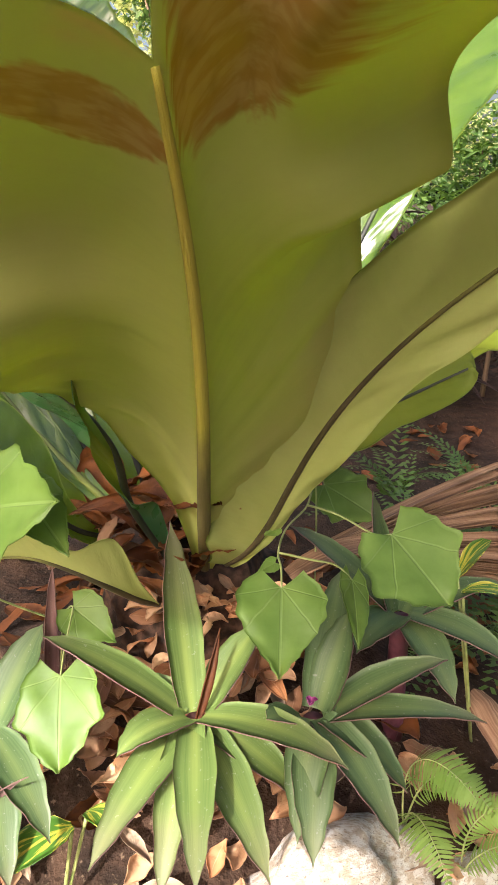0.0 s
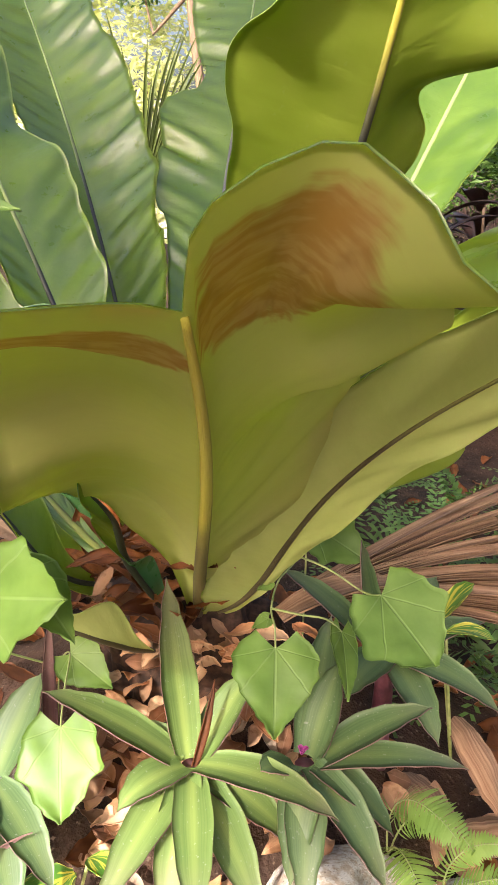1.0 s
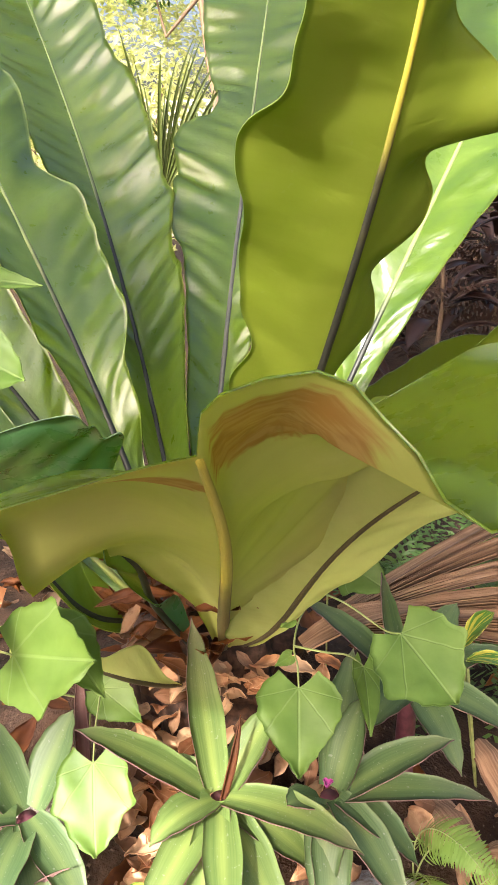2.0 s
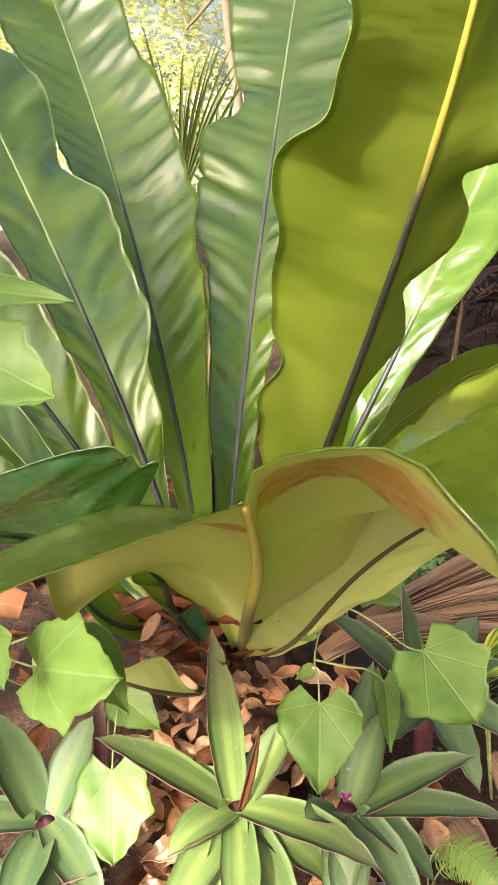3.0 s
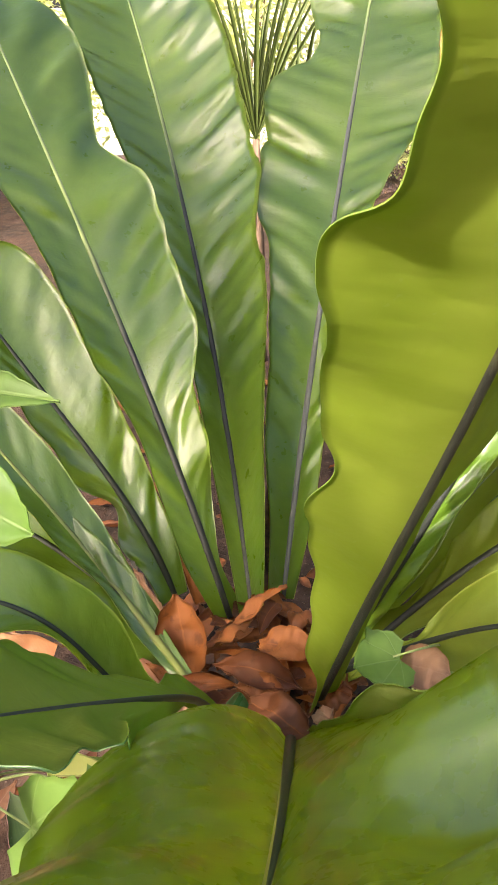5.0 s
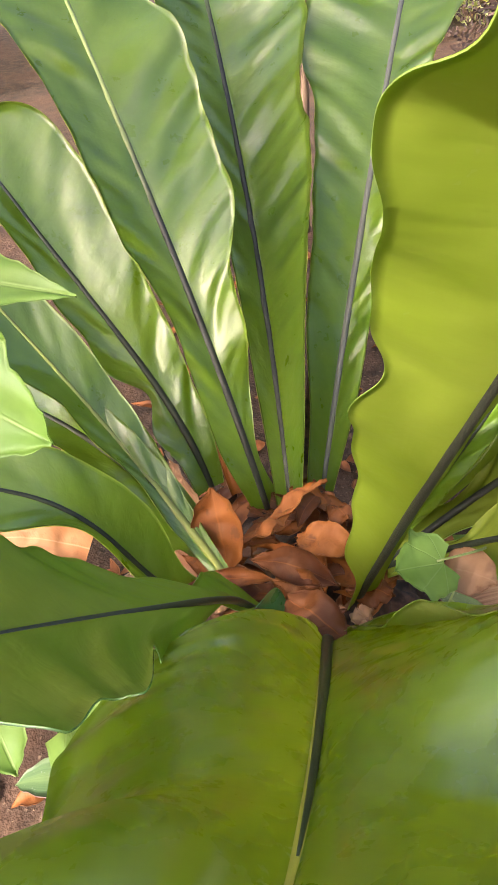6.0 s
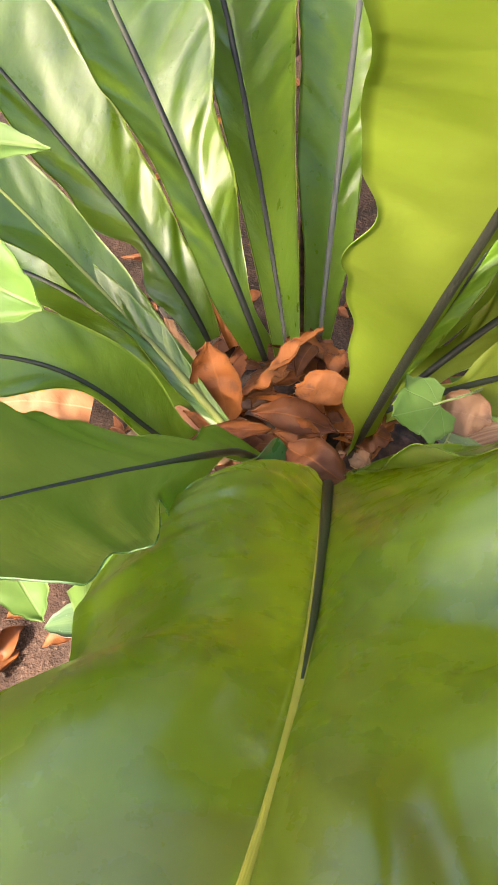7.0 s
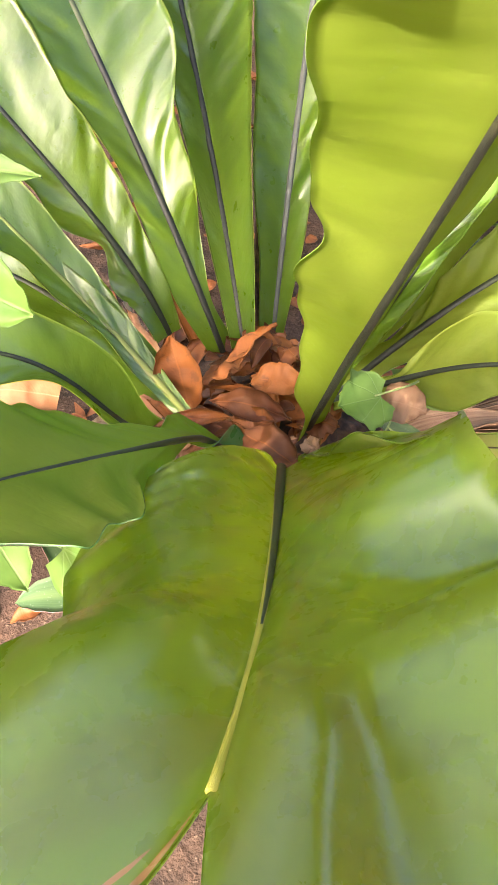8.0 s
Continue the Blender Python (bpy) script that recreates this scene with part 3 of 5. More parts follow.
# low fronds on one side of the rosette
guided_frond(rib=((-0.165, 0.80, 0.46), (-0.225, 0.865, 0.475), (-0.295, 0.915, 0.535), (-0.413, 0.95, 0.676)), ref=(0.4, 0.9, 0.3), reach=1.15, ruffle=0.006, waves=8, seed=11, rib_mat=RIB_OLIVE,
             left=((0.010, -0.004), (0.014, 0.0), (0.018, 0.006), (0.016, 0.014), (0.030, 0.020), (0.034, 0.024), (0.07, 0.026)),
             right=((0.008, 0.0), (0.012, 0.004), (0.020, 0.006), (0.032, 0.008), (0.042, 0.008), (0.045, 0.008)))
guided_frond(rib=((-0.177, 0.857, 0.420), (-0.257, 0.870, 0.533), (-0.359, 0.908, 0.591), (-0.478, 0.953, 0.580)), ref=(0.2, 0.9, 0.3), reach=1.1, ruffle=0.006, waves=8, seed=12, rib_mat=RIB_BLACK,
             left=((0.025, -0.054), (0.037, -0.027), (0.041, -0.002), (0.032, 0.017), (0.052, 0.027), (0.082, 0.035)),
             right=((0.012, 0.0), (0.02, 0.01), (0.03, 0.012), (0.04, 0.015), (0.05, 0.015), (0.05, 0.015)))
guided_frond(rib=((-0.182, 0.812, 0.410), (-0.258, 0.752, 0.450), (-0.253, 0.795, 0.546), (-0.359, 0.762, 0.601)), ref=(0.2, 0.9, 0.3), reach=1.3, ruffle=0.005, waves=8, seed=13, rib_mat=RIB_BLACK,
             left=((0.018, 0.005), (0.018, 0.010), (0.018, 0.014), (0.017, 0.018), (0.020, 0.020), (0.046, 0.019)),
             right=((0.012, 0.0), (0.025, 0.01), (0.04, 0.012), (0.05, 0.015), (0.05, 0.015), (0.05, 0.015)))
# right side
guided_frond(rib=((0.001, 0.863, 0.415), (0.092, 0.857, 0.548), (0.196, 0.898, 0.639), (0.361, 0.943, 0.666)), ref=(0.3, -0.9, -0.2), reach=1.2, ruffle=0.008, waves=9, seed=16, rib_mat=RIB_PALE, side_up=-1,
             left=((0.025, -0.017), (0.038, -0.020), (0.024, -0.019), (0.039, -0.006), (0.042, 0.015), (0.052, 0.048), (0.020, 0.080), (0.026, 0.111)),
             right=((0.015, 0.0), (0.022, 0.01), (0.028, 0.01), (0.034, 0.005), (0.04, 0.0), (0.055, -0.01), (0.055, -0.01), (0.05, -0.01)))
guided_frond(rib=((0.002, 0.866, 0.417), (0.053, 0.829, 0.481), (0.104, 0.804, 0.549), (0.167, 0.764, 0.596)), ref=(0.3, -0.9, 0), reach=1.35, ruffle=0.005, waves=8, seed=17, side_up=-1, rib_mat=RIB_BLACK,
             left=((0.018, 0.003), (0.012, 0.000), (0.012, -0.002), (0.012, -0.004), (0.039, -0.003), (0.057, -0.003), (0.059, -0.005)),
             right=((0.018, 0.003), (0.014, 0.003), (0.012, 0.004), (0.012, 0.004), (0.035, 0.004), (0.048, 0.002), (0.029, -0.010)))
guided_frond(rib=((-0.000, 0.910, 0.409), (0.042, 0.763, 0.611), (0.159, 0.832, 0.849), (0.355, 1.099, 1.117)), ref=(0.9, -0.4, 0), reach=1.1, ruffle=0.008, waves=9, seed=32, rib_mat=RIB_PALE, side_up=1,
             left=((0.014, 0.0), (0.02, 0.0), (0.03, 0.005), (0.045, 0.01), (0.07, 0.01), (0.10, 0.01), (0.12, 0.01)),
             right=((0.012, 0.0), (0.014, 0.0), (0.018, 0.0), (0.025, 0.0), (0.05, 0.01), (0.09, 0.01), (0.11, 0.01)),
             label="frond rising behind the broad one")
# the broad upright frond whose underside glows
guided_frond(rib=((-0.021, 0.778, 0.461), (0.043, 0.720, 0.732), (0.110, 0.634, 0.953), (0.110, 0.545, 1.141)), ref=(1, 0.25, 0), reach=1.28, ruffle=0.007, waves=8, seed=20, thick_rib=0.0060, side_up=-1, uneven=0.2,
             left=((0.012, 0.010), (0.012, -0.001), (0.032, -0.011), (0.033, -0.018), (0.044, -0.020), (0.048, -0.019), (0.064, -0.018), (0.073, -0.015), (0.086, -0.012), (0.072, -0.009), (0.089, -0.011), (0.097, -0.012), (0.103, -0.011), (0.108, -0.008), (0.120, -0.003), (0.116, 0.001), (0.097, 0.016), (0.094, 0.025), (0.090, 0.021), (0.103, 0.018), (0.120, 0.013)),
             right=((0.018, -0.005), (0.020, -0.010), (0.022, -0.016), (0.025, -0.023), (0.030, -0.029), (0.038, -0.036), (0.042, -0.042), (0.045, -0.047), (0.052, -0.048), (0.068, -0.043), (0.058, -0.037), (0.042, -0.034), (0.072, -0.037), (0.077, -0.044), (0.064, -0.040), (0.130, -0.019), (0.100, -0.030), (0.050, -0.030), (0.040, -0.030), (0.045, -0.030), (0.050, -0.030)),
             label="broad upright frond showing its yellow-green underside")
# short drooping frond in front, seen from below
lofted_frond(rib=((-0.108, 0.775, 0.335), (-0.128, 0.745, 0.36), (-0.158, 0.705, 0.402), (-0.195, 0.69, 0.431), (-0.235, 0.685, 0.447), (-0.285, 0.68, 0.448)),
             left=((-0.106, 0.770, 0.338), (-0.120, 0.715, 0.40), (-0.142, 0.68, 0.470), (-0.180, 0.675, 0.462), (-0.225, 0.67, 0.492), (-0.28, 0.66, 0.52)),
             right=((-0.112, 0.78, 0.334), (-0.134, 0.755, 0.355), (-0.165, 0.725, 0.395), (-0.203, 0.72, 0.42), (-0.242, 0.715, 0.436), (-0.29, 0.71, 0.438)),
             ruffle=0.004, waves=9, seed=15, mats=(TOP, PALE_UNDER), rib_mat=RIB_BROWN, thick_rib=0.006, label="short drooping frond showing its yellowish underside")
add_frond(rib=((-0.024, 0.795, 0.379), (0.055, 0.739, 0.444), (0.025, 0.671, 0.598), (0.179, 0.53, 0.761)), ref=(0.9, 0.4, 0), roll=(0.31, 0.55), fold=0.15,
          left=(0.03, 0.062, 0.071, 0.077, 0.079, 0.075), right=(0.012, 0.014, 0.02, 0.03, 0.035, 0.04), reach=1.3, ruffle=0.008, waves=6, seed=18, rib_mat=RIB_BROWN, mats=(TOP, PALE_UNDER))
lofted_frond(rib=((0.02, 0.92, 0.42), (0.09, 0.88, 0.565), (0.135, 0.925, 0.625), (0.22, 1.035, 0.64), (0.33, 1.145, 0.655), (0.46, 1.20, 0.645)),
             left=((0.01, 0.90, 0.43), (0.08, 0.855, 0.61), (0.12, 0.90, 0.672), (0.205, 1.01, 0.685), (0.315, 1.12, 0.70), (0.445, 1.18, 0.69)),
             right=((0.03, 0.93, 0.41), (0.10, 0.91, 0.525), (0.15, 0.95, 0.58), (0.24, 1.06, 0.595), (0.35, 1.17, 0.61), (0.48, 1.22, 0.60)),
             ruffle=0.005, seed=35, up=(0, -0.5, 0.8), mats=(UNDER, TOP), rib_mat=RIB_OLIVE, thick_rib=0.003, label="dark green frond arching low behind the others")
# the frond that reaches forward beside the old one
lofted_frond(rib=((-0.094, 0.783, 0.391), (-0.130, 0.745, 0.48), (-0.135, 0.675, 0.573), (-0.165, 0.60, 0.65), (-0.23, 0.518, 0.719), (-0.31, 0.43, 0.78)),
             left=((-0.085, 0.79, 0.385), (-0.105, 0.783, 0.465), (-0.126, 0.730, 0.490), (-0.157, 0.693, 0.550), (-0.145, 0.615, 0.600), (-0.141, 0.555, 0.660), (-0.132, 0.519, 0.720), (-0.098, 0.439, 0.813), (-0.109, 0.429, 0.822), (-0.115, 0.397, 0.835), (-0.127, 0.388, 0.850)),
             right=((-0.10, 0.79, 0.40), (-0.160, 0.751, 0.515), (-0.168, 0.677, 0.586), (-0.231, 0.624, 0.672), (-0.262, 0.559, 0.75), (-0.32, 0.47, 0.81)),
             ruffle=0.007, seed=14, mats=(UNDER, SHEEN_TOP), rib_mat=RIB_BLACK, label="frond reaching forward with a wavy bluish-green sheen")
# the old frond that reaches towards the path, torn and browned near its end
OLD_RIB = ((-0.051, 0.805, 0.368), (-0.045, 0.638, 0.589), (-0.025, 0.44, 0.72), (-0.044, 0.297, 0.860))
old = lofted_frond(rib=OLD_RIB,
             left=((-0.061, 0.805, 0.368), (-0.084, 0.706, 0.508), (-0.142, 0.586, 0.642), (-0.176, 0.478, 0.683), (-0.16, 0.405, 0.722), (-0.166, 0.355, 0.80), (-0.19, 0.17, 0.855)),
             right=((-0.041, 0.805, 0.368), (0.026, 0.708, 0.543), (0.10, 0.65, 0.641), (0.084, 0.559, 0.754), (0.074, 0.492, 0.817), (0.108, 0.43, 0.826), (0.100, 0.38, 0.882), (0.17, 0.20, 0.92)),
             tips=(((-0.044, 0.297, 0.860), (-0.062, 0.266, 0.869), (-0.088, 0.240, 0.872), (-0.125, 0.21, 0.872), (-0.19, 0.17, 0.855)),
                   ((-0.044, 0.297, 0.860), (-0.036, 0.250, 0.900), (-0.001, 0.209, 0.922), (0.018, 0.183, 0.909), (0.05, 0.18, 0.885), (0.17, 0.20, 0.92))),
             ruffle=0.006, waves=9, seed=21, mats=(OLD_UNDER, OLD_TOP), rib_mat=RIB_OLD, thick_rib=0.0085, ridge=0.026, rib_end=0.995,
             label="old torn frond with dead brown patches and a dark midrib")
groove = [bezier(OLD_RIB, i / 40 * 0.78) + Vector((0, 0.6, 0.8)) * (0.0065 * (1 - 0.55 * i / 40)) for i in range(41)]
part("midrib_groove", tube("midrib_groove", groove, lambda a: 0.0062 * (1.02 - a) ** 0.6, RIB_BLACK, 8, 0.6), old, "blackish furrow along the upper side of the midrib")


# ---- purple-backed lilies ----
def rosette(label, centre, tips, width, seed, mats=(LILY_TOP, LILY_UNDER)):
    """A rosette of strap leaves; tips are where the leaves end."""
    ob = tagged(empty("boat_lily", centre), label, "lily", "purple-backed lilies under the fern")
    rng = random.Random(seed)
    c = Vector(centre)
    for k, tip in enumerate(tips):
        tip = Vector(tip)
        way = tip - c
        flat = Vector((way.x, way.y, 0))
        start = c + flat.normalized() * 0.012 + Vector((0, 0, 0.004 * (k % 3)))
        rise = 0.16 * flat.length + 0.012
        rib = (start, start + way * 0.3 + Vector((0, 0, rise * 0.45)), start + way * 0.66 + Vector((0, 0, rise * 0.5)), tip)
        leaf = strap_leaf("leaf", ob, rib, width * rng.uniform(0.88, 1.1), seed * 50 + k, mats, fold=rng.uniform(0.12, 0.28))
        leaf.matrix_parent_inverse = ob.matrix_world.inverted()
    base = Vector((c.x, c.y, ground_height(c.x, c.y) - 0.01))
    stem = part("stem", tube("stem", [base.lerp(c, i / 6) for i in range(7)], lambda a: 0.016 - 0.004 * a, PURPLE, 10), ob)
    stem.matrix_parent_inverse = ob.matrix_world.inverted()
    return ob


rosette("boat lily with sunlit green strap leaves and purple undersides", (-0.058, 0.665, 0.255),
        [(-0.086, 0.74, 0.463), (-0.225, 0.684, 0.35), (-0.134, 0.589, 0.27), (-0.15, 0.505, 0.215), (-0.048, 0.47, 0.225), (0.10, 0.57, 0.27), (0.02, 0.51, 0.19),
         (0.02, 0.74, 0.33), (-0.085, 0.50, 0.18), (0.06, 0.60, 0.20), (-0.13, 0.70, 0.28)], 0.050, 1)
rosette("boat lily with green leaves darkened for half shade, tinged purple", (0.074, 0.655, 0.262),
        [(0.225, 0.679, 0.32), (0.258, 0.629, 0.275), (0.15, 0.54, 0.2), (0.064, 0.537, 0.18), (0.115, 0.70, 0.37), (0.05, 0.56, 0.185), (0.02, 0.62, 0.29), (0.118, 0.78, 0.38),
         (0.17, 0.60, 0.21)], 0.047, 2, (SHADED_LILY, LILY_UNDER))
rosette("boat lily with leaves coloured dark green for deep shade", (0.20, 0.80, 0.30),
        [(0.16, 0.83, 0.46), (0.06, 0.86, 0.40), (0.33, 0.72, 0.27), (0.34, 0.83, 0.33), (0.24, 0.68, 0.26), (0.13, 0.72, 0.30), (0.29, 0.90, 0.36)], 0.055, 3, (SHADED_LILY, LILY_UNDER))
rosette("boat lily with long dusty leaves, their grey-green darkened as in shade", (-0.29, 0.66, 0.24),
        [(-0.34, 0.50, 0.17), (-0.235, 0.53, 0.16), (-0.20, 0.56, 0.19), (-0.36, 0.72, 0.36), (-0.24, 0.74, 0.33), (-0.40, 0.64, 0.25), (-0.30, 0.52, 0.24)], 0.055, 4, (SHADED_LILY, LILY_UNDER))


# ---- stones ----
def rock(name, centre, size, seed, mat, label, turn=0.0):
    bm = bmesh.new()
    bmesh.ops.create_icosphere(bm, subdivisions=4, radius=1.0)
    off = Vector((seed * 7.1, seed * 3.3, seed))
    for v in bm.verts:
        p = v.co.copy()
        d = 1 + 0.26 * noise.noise(p * 1.3 + off) + 0.10 * noise.noise(p * 3.4 + off) + 0.035 * noise.noise(p * 9 + off)
        for a in range(5):
            n = Vector((math.sin(a * 2.1 + seed), math.cos(a * 1.7 + seed * 2), 0.6 * math.sin(a * 3.3 + seed))).normalized()
            over = p.dot(n) - 0.72
            if over > 0:
                d -= over * 0.8
        v.co = p * d
    me = bpy.data.meshes.new(name)
    bm.to_mesh(me)
    bm.free()
    me.materials.append(mat)
    me.polygons.foreach_set("use_smooth", [True] * len(me.polygons))
    ob = new(name, me)
    ob.matrix_world = pose(*centre, 0, 0, turn) @ Matrix.Diagonal((*size, 1))
    return tagged(ob, label, "stone", "edging stones")


rock("stone", (0.085, 0.60, 0.055), (0.13, 0.085, 0.075), 1, STONE, "pale weathered limestone edging stone in the sun", 15)
rock("stone", (-0.30, 0.80, 0.10), (0.07, 0.06, 0.08), 2, GREY_STONE, "grey rough stone beside the fern")
rock("stone", (0.30, 0.62, 0.02), (0.10, 0.07, 0.06), 3, STONE, "tan limestone edging stone half in shade", 40)
rock("stone", (-0.10, 0.60, 0.02), (0.08, 0.06, 0.05), 4, STONE, "pale limestone edging stone under lily leaves", -20)


# ---- climbing vine ----
vine = tagged(empty("vine", (0.09, 0.86, 0.30)), "climbing vine with soft green heart-shaped leaves on thin stems", "vine")
HEART = (0.24, 0.46, 0.52, 0.50, 0.43, 0.33, 0.22, 0.11, 0.015)
LOBED = (0.26, 0.44, 0.50, 0.53, 0.60, 0.40, 0.33, 0.20, 0.015)


def vine_leaf(base, tip, width, facing=(0.0, -0.75, 0.65), profile=HEART, seed=0, cup=0.10, label=""):
    """A leaf of the vine, notched where the stalk joins."""
    base, tip = Vector(base), Vector(tip)
    axis = tip - base
    length = axis.length
    axis.normalize()
    n = Vector(facing)
    n = (n - axis * n.dot(axis)).normalized()
    side = axis.cross(n)
    rng = random.Random(seed)
    ph = rng.uniform(0, 6.28)

    def point(a, v):
        s = abs(v)
        y = a - 0.20 * s ** 1.3 * (1 - a) ** 2.5
        x = v * knots(profile, a) * width / 1.04
        x *= 1 + 0.03 * math.sin(a * 34 + ph) * s
        lift = -cup * length * (a - 0.35) ** 2 + 0.10 * width * s ** 1.4 - 0.05 * width * s ** 4 + 0.02 * width * math.sin(a * 11 + v * 4 + ph) * s
        return base + axis * (y * length) + side * x + n * lift

    def uv(i, j):
        v = -1 + 2 * j
        return (0.5 + v * knots(profile, i) * width / 1.04 / length, i - 0.20 * abs(v) ** 1.3 * (1 - i) ** 2.5)

    me = sheet("leaf", point, 26, 16, (VINE, VINE), length, 0.0008, uv)
    ob = part("leaf", me, vine, label)
    ob.matrix_parent_inverse = vine.matrix_world.inverted()
    return ob


def vine_stem(points, r=0.0013):
    pts = [Vector(p) for p in points]
    path = []
    for k in range(len(pts) - 1):
        p0, p1, p2, p3 = pts[max(k - 1, 0)], pts[k], pts[k + 1], pts[min(k + 2, len(pts) - 1)]
        for i in range(8):
            t = i / 8
            path.append(0.5 * ((2 * p1) + (p2 - p0) * t + (2 * p0 - 5 * p1 + 4 * p2 - p3) * t * t + (3 * p1 - p0 - 3 * p2 + p3) * t ** 3))
    path.append(pts[-1])
    ob = part("stem", tube("stem", path, lambda a: r * (1.1 - 0.3 * a), STEM, 6), vine)
    ob.matrix_parent_inverse = vine.matrix_world.inverted()


vine_leaf((0.035, 0.652, 0.429), (0.030, 0.586, 0.366), 0.094, seed=1)
vine_leaf((0.152, 0.682, 0.474), (0.205, 0.628, 0.420), 0.108, profile=LOBED, facing=(0.1, -0.7, 0.7), seed=2)
vine_leaf((-0.208, 0.68, 0.303), (-0.20, 0.606, 0.235), 0.092, profile=LOBED, facing=(-0.15, -0.65, 0.75), seed=3)
vine_leaf((-0.213, 0.779, 0.329), (-0.157, 0.747, 0.300), 0.062, seed=4)
vine_leaf((0.109, 0.912, 0.438), (0.179, 0.872, 0.405), 0.072, profile=LOBED, seed=5)
vine_leaf((0.12, 0.72, 0.399), (0.121, 0.658, 0.350), 0.046, facing=(0.6, -0.6, 0.5), seed=6)
vine_leaf((-0.235, 0.555, 0.560), (-0.150, 0.505, 0.590), 0.09, profile=LOBED, facing=(0.1, -0.8, 0.6), seed=7)
vine_leaf((-0.200, 0.58, 0.570), (-0.150, 0.53, 0.530), 0.055, facing=(0.3, -0.7, 0.6), seed=8)
vine_leaf((0.056, 0.752, 0.556), (0.012, 0.735, 0.560), 0.064, profile=LOBED, facing=(0.0, -0.35, 0.95), seed=9)
vine_leaf((-0.30, 0.655, 0.885), (-0.19, 0.645, 0.877), 0.05, facing=(0.0, -0.5, 0.85), seed=10)
vine_leaf((-0.29, 0.61, 0.85), (-0.20, 0.59, 0.808), 0.075, profile=LOBED, facing=(0.1, -0.85, 0.5), seed=11)
vine_leaf((-0.295, 0.555, 0.605), (-0.245, 0.500, 0.585), 0.052, profile=LOBED, facing=(0.2, -0.5, 0.85), seed=14)
vine_leaf((0.036, 0.745, 0.452), (0.020, 0.738, 0.446), 0.016, seed=12)
vine_leaf((0.032, 0.712, 0.425), (0.012, 0.70, 0.420), 0.018, seed=13)
vine_stem([(0.10, 0.90, 0.24), (0.095, 0.87, 0.40), (0.088, 0.841, 0.475), (0.074, 0.791, 0.46), (0.047, 0.762, 0.443), (0.035, 0.715, 0.436), (0.036, 0.68, 0.437), (0.035, 0.652, 0.429)])
vine_stem([(0.074, 0.791, 0.46), (0.105, 0.75, 0.466), (0.138, 0.703, 0.464), (0.152, 0.682, 0.474)])
vine_stem([(0.035, 0.715, 0.436), (0.07, 0.71, 0.43), (0.10, 0.715, 0.42), (0.12, 0.72, 0.399)])
vine_stem([(0.088, 0.841, 0.475), (0.10, 0.87, 0.465), (0.109, 0.912, 0.438)])
vine_stem([(0.088, 0.841, 0.475), (0.10, 0.80, 0.53), (0.08, 0.755, 0.570), (0.048, 0.741, 0.570)])
vine_stem([(-0.25, 0.82, 0.16), (-0.23, 0.79, 0.30), (-0.213, 0.779, 0.329), (-0.213, 0.73, 0.31), (-0.208, 0.68, 0.303)])
vine_stem([(-0.23, 0.79, 0.30), (-0.32, 0.72, 0.40), (-0.30, 0.60, 0.54), (-0.235, 0.555, 0.560)])
vine_stem([(-0.30, 0.60, 0.54), (-0.38, 0.62, 0.70), (-0.36, 0.62, 0.82), (-0.29, 0.61, 0.85)])
vine_stem([(-0.36, 0.62, 0.82), (-0.36, 0.65, 0.87), (-0.30, 0.655, 0.885)])
vine_stem([(-0.30, 0.60, 0.54), (-0.25, 0.60, 0.56), (-0.200, 0.58, 0.570)])


# ---- the fern's root mass and the dead leaves caught in it ----
def root_mass():
    bm = bmesh.new()
    bmesh.ops.create_icosphere(bm, subdivisions=5, radius=1.0)
    for v in bm.verts:
        p = v.co.copy()
        d = 1 + 0.22 * noise.noise(p * 2.1) + 0.12 * noise.noise(p * 6.0) + 0.07 * noise.noise(p * 17.0)
        v.co = Vector((p.x * 0.125 * d - 0.07, p.y * 0.125 * d + 0.905, 0.25 + p.z * 0.145 * d))
    me = bpy.data.meshes.new("root_mass")
    bm.to_mesh(me)
    bm.free()
    me.materials.append(ROOT)
    me.polygons.foreach_set("use_smooth", [True] * len(me.polygons))
    ob = part("root_mass", me, fern, "dark brown fibrous root mass")
    offset_parent(ob)


root_mass()


def dry_leaf_mesh(seed, length, width, mat):
    """A dead leaf: a pointed oval, cupped, bent and crumpled along its margin."""
    rng = random.Random(seed)
    bend, cup, twist, ph = rng.uniform(-0.7, 1.4), rng.uniform(-0.25, 0.9), rng.uniform(-1.1, 1.1), rng.uniform(0, 60)
    skew = rng.uniform(0.7, 1.2)

    def point(a, v):
        w = width / 2 * max(0.02, math.sin(math.pi * (a * 0.985 + 0.01) ** skew) ** 0.85)
        w *= 1 + 0.16 * noise.noise(Vector((a * 5, v, ph)))
        x = w * v * (1 - 0.12 * cup * cup * v * v)
        z = cup * w * v * v * 0.9 + 0.10 * width * noise.noise(Vector((a * 4.5, v * 1.6, ph + 5))) + 0.07 * width * v * v * noise.noise(Vector((a * 12, v * 2, ph + 9)))
        t = twist * (a - 0.5) * 1.4
        x, z = x * math.cos(t) - z * math.sin(t), x * math.sin(t) + z * math.cos(t)
        b = bend * (a - 0.5)
        return ((a - 0.5) * length * math.cos(b * 0.6), x + 0.06 * length * math.sin(a * 3 + ph), z - length * 0.5 * bend * (a - 0.5) ** 2)

    return sheet("dry_leaf", point, 18, 8, (mat, mat), length, 0.0007)


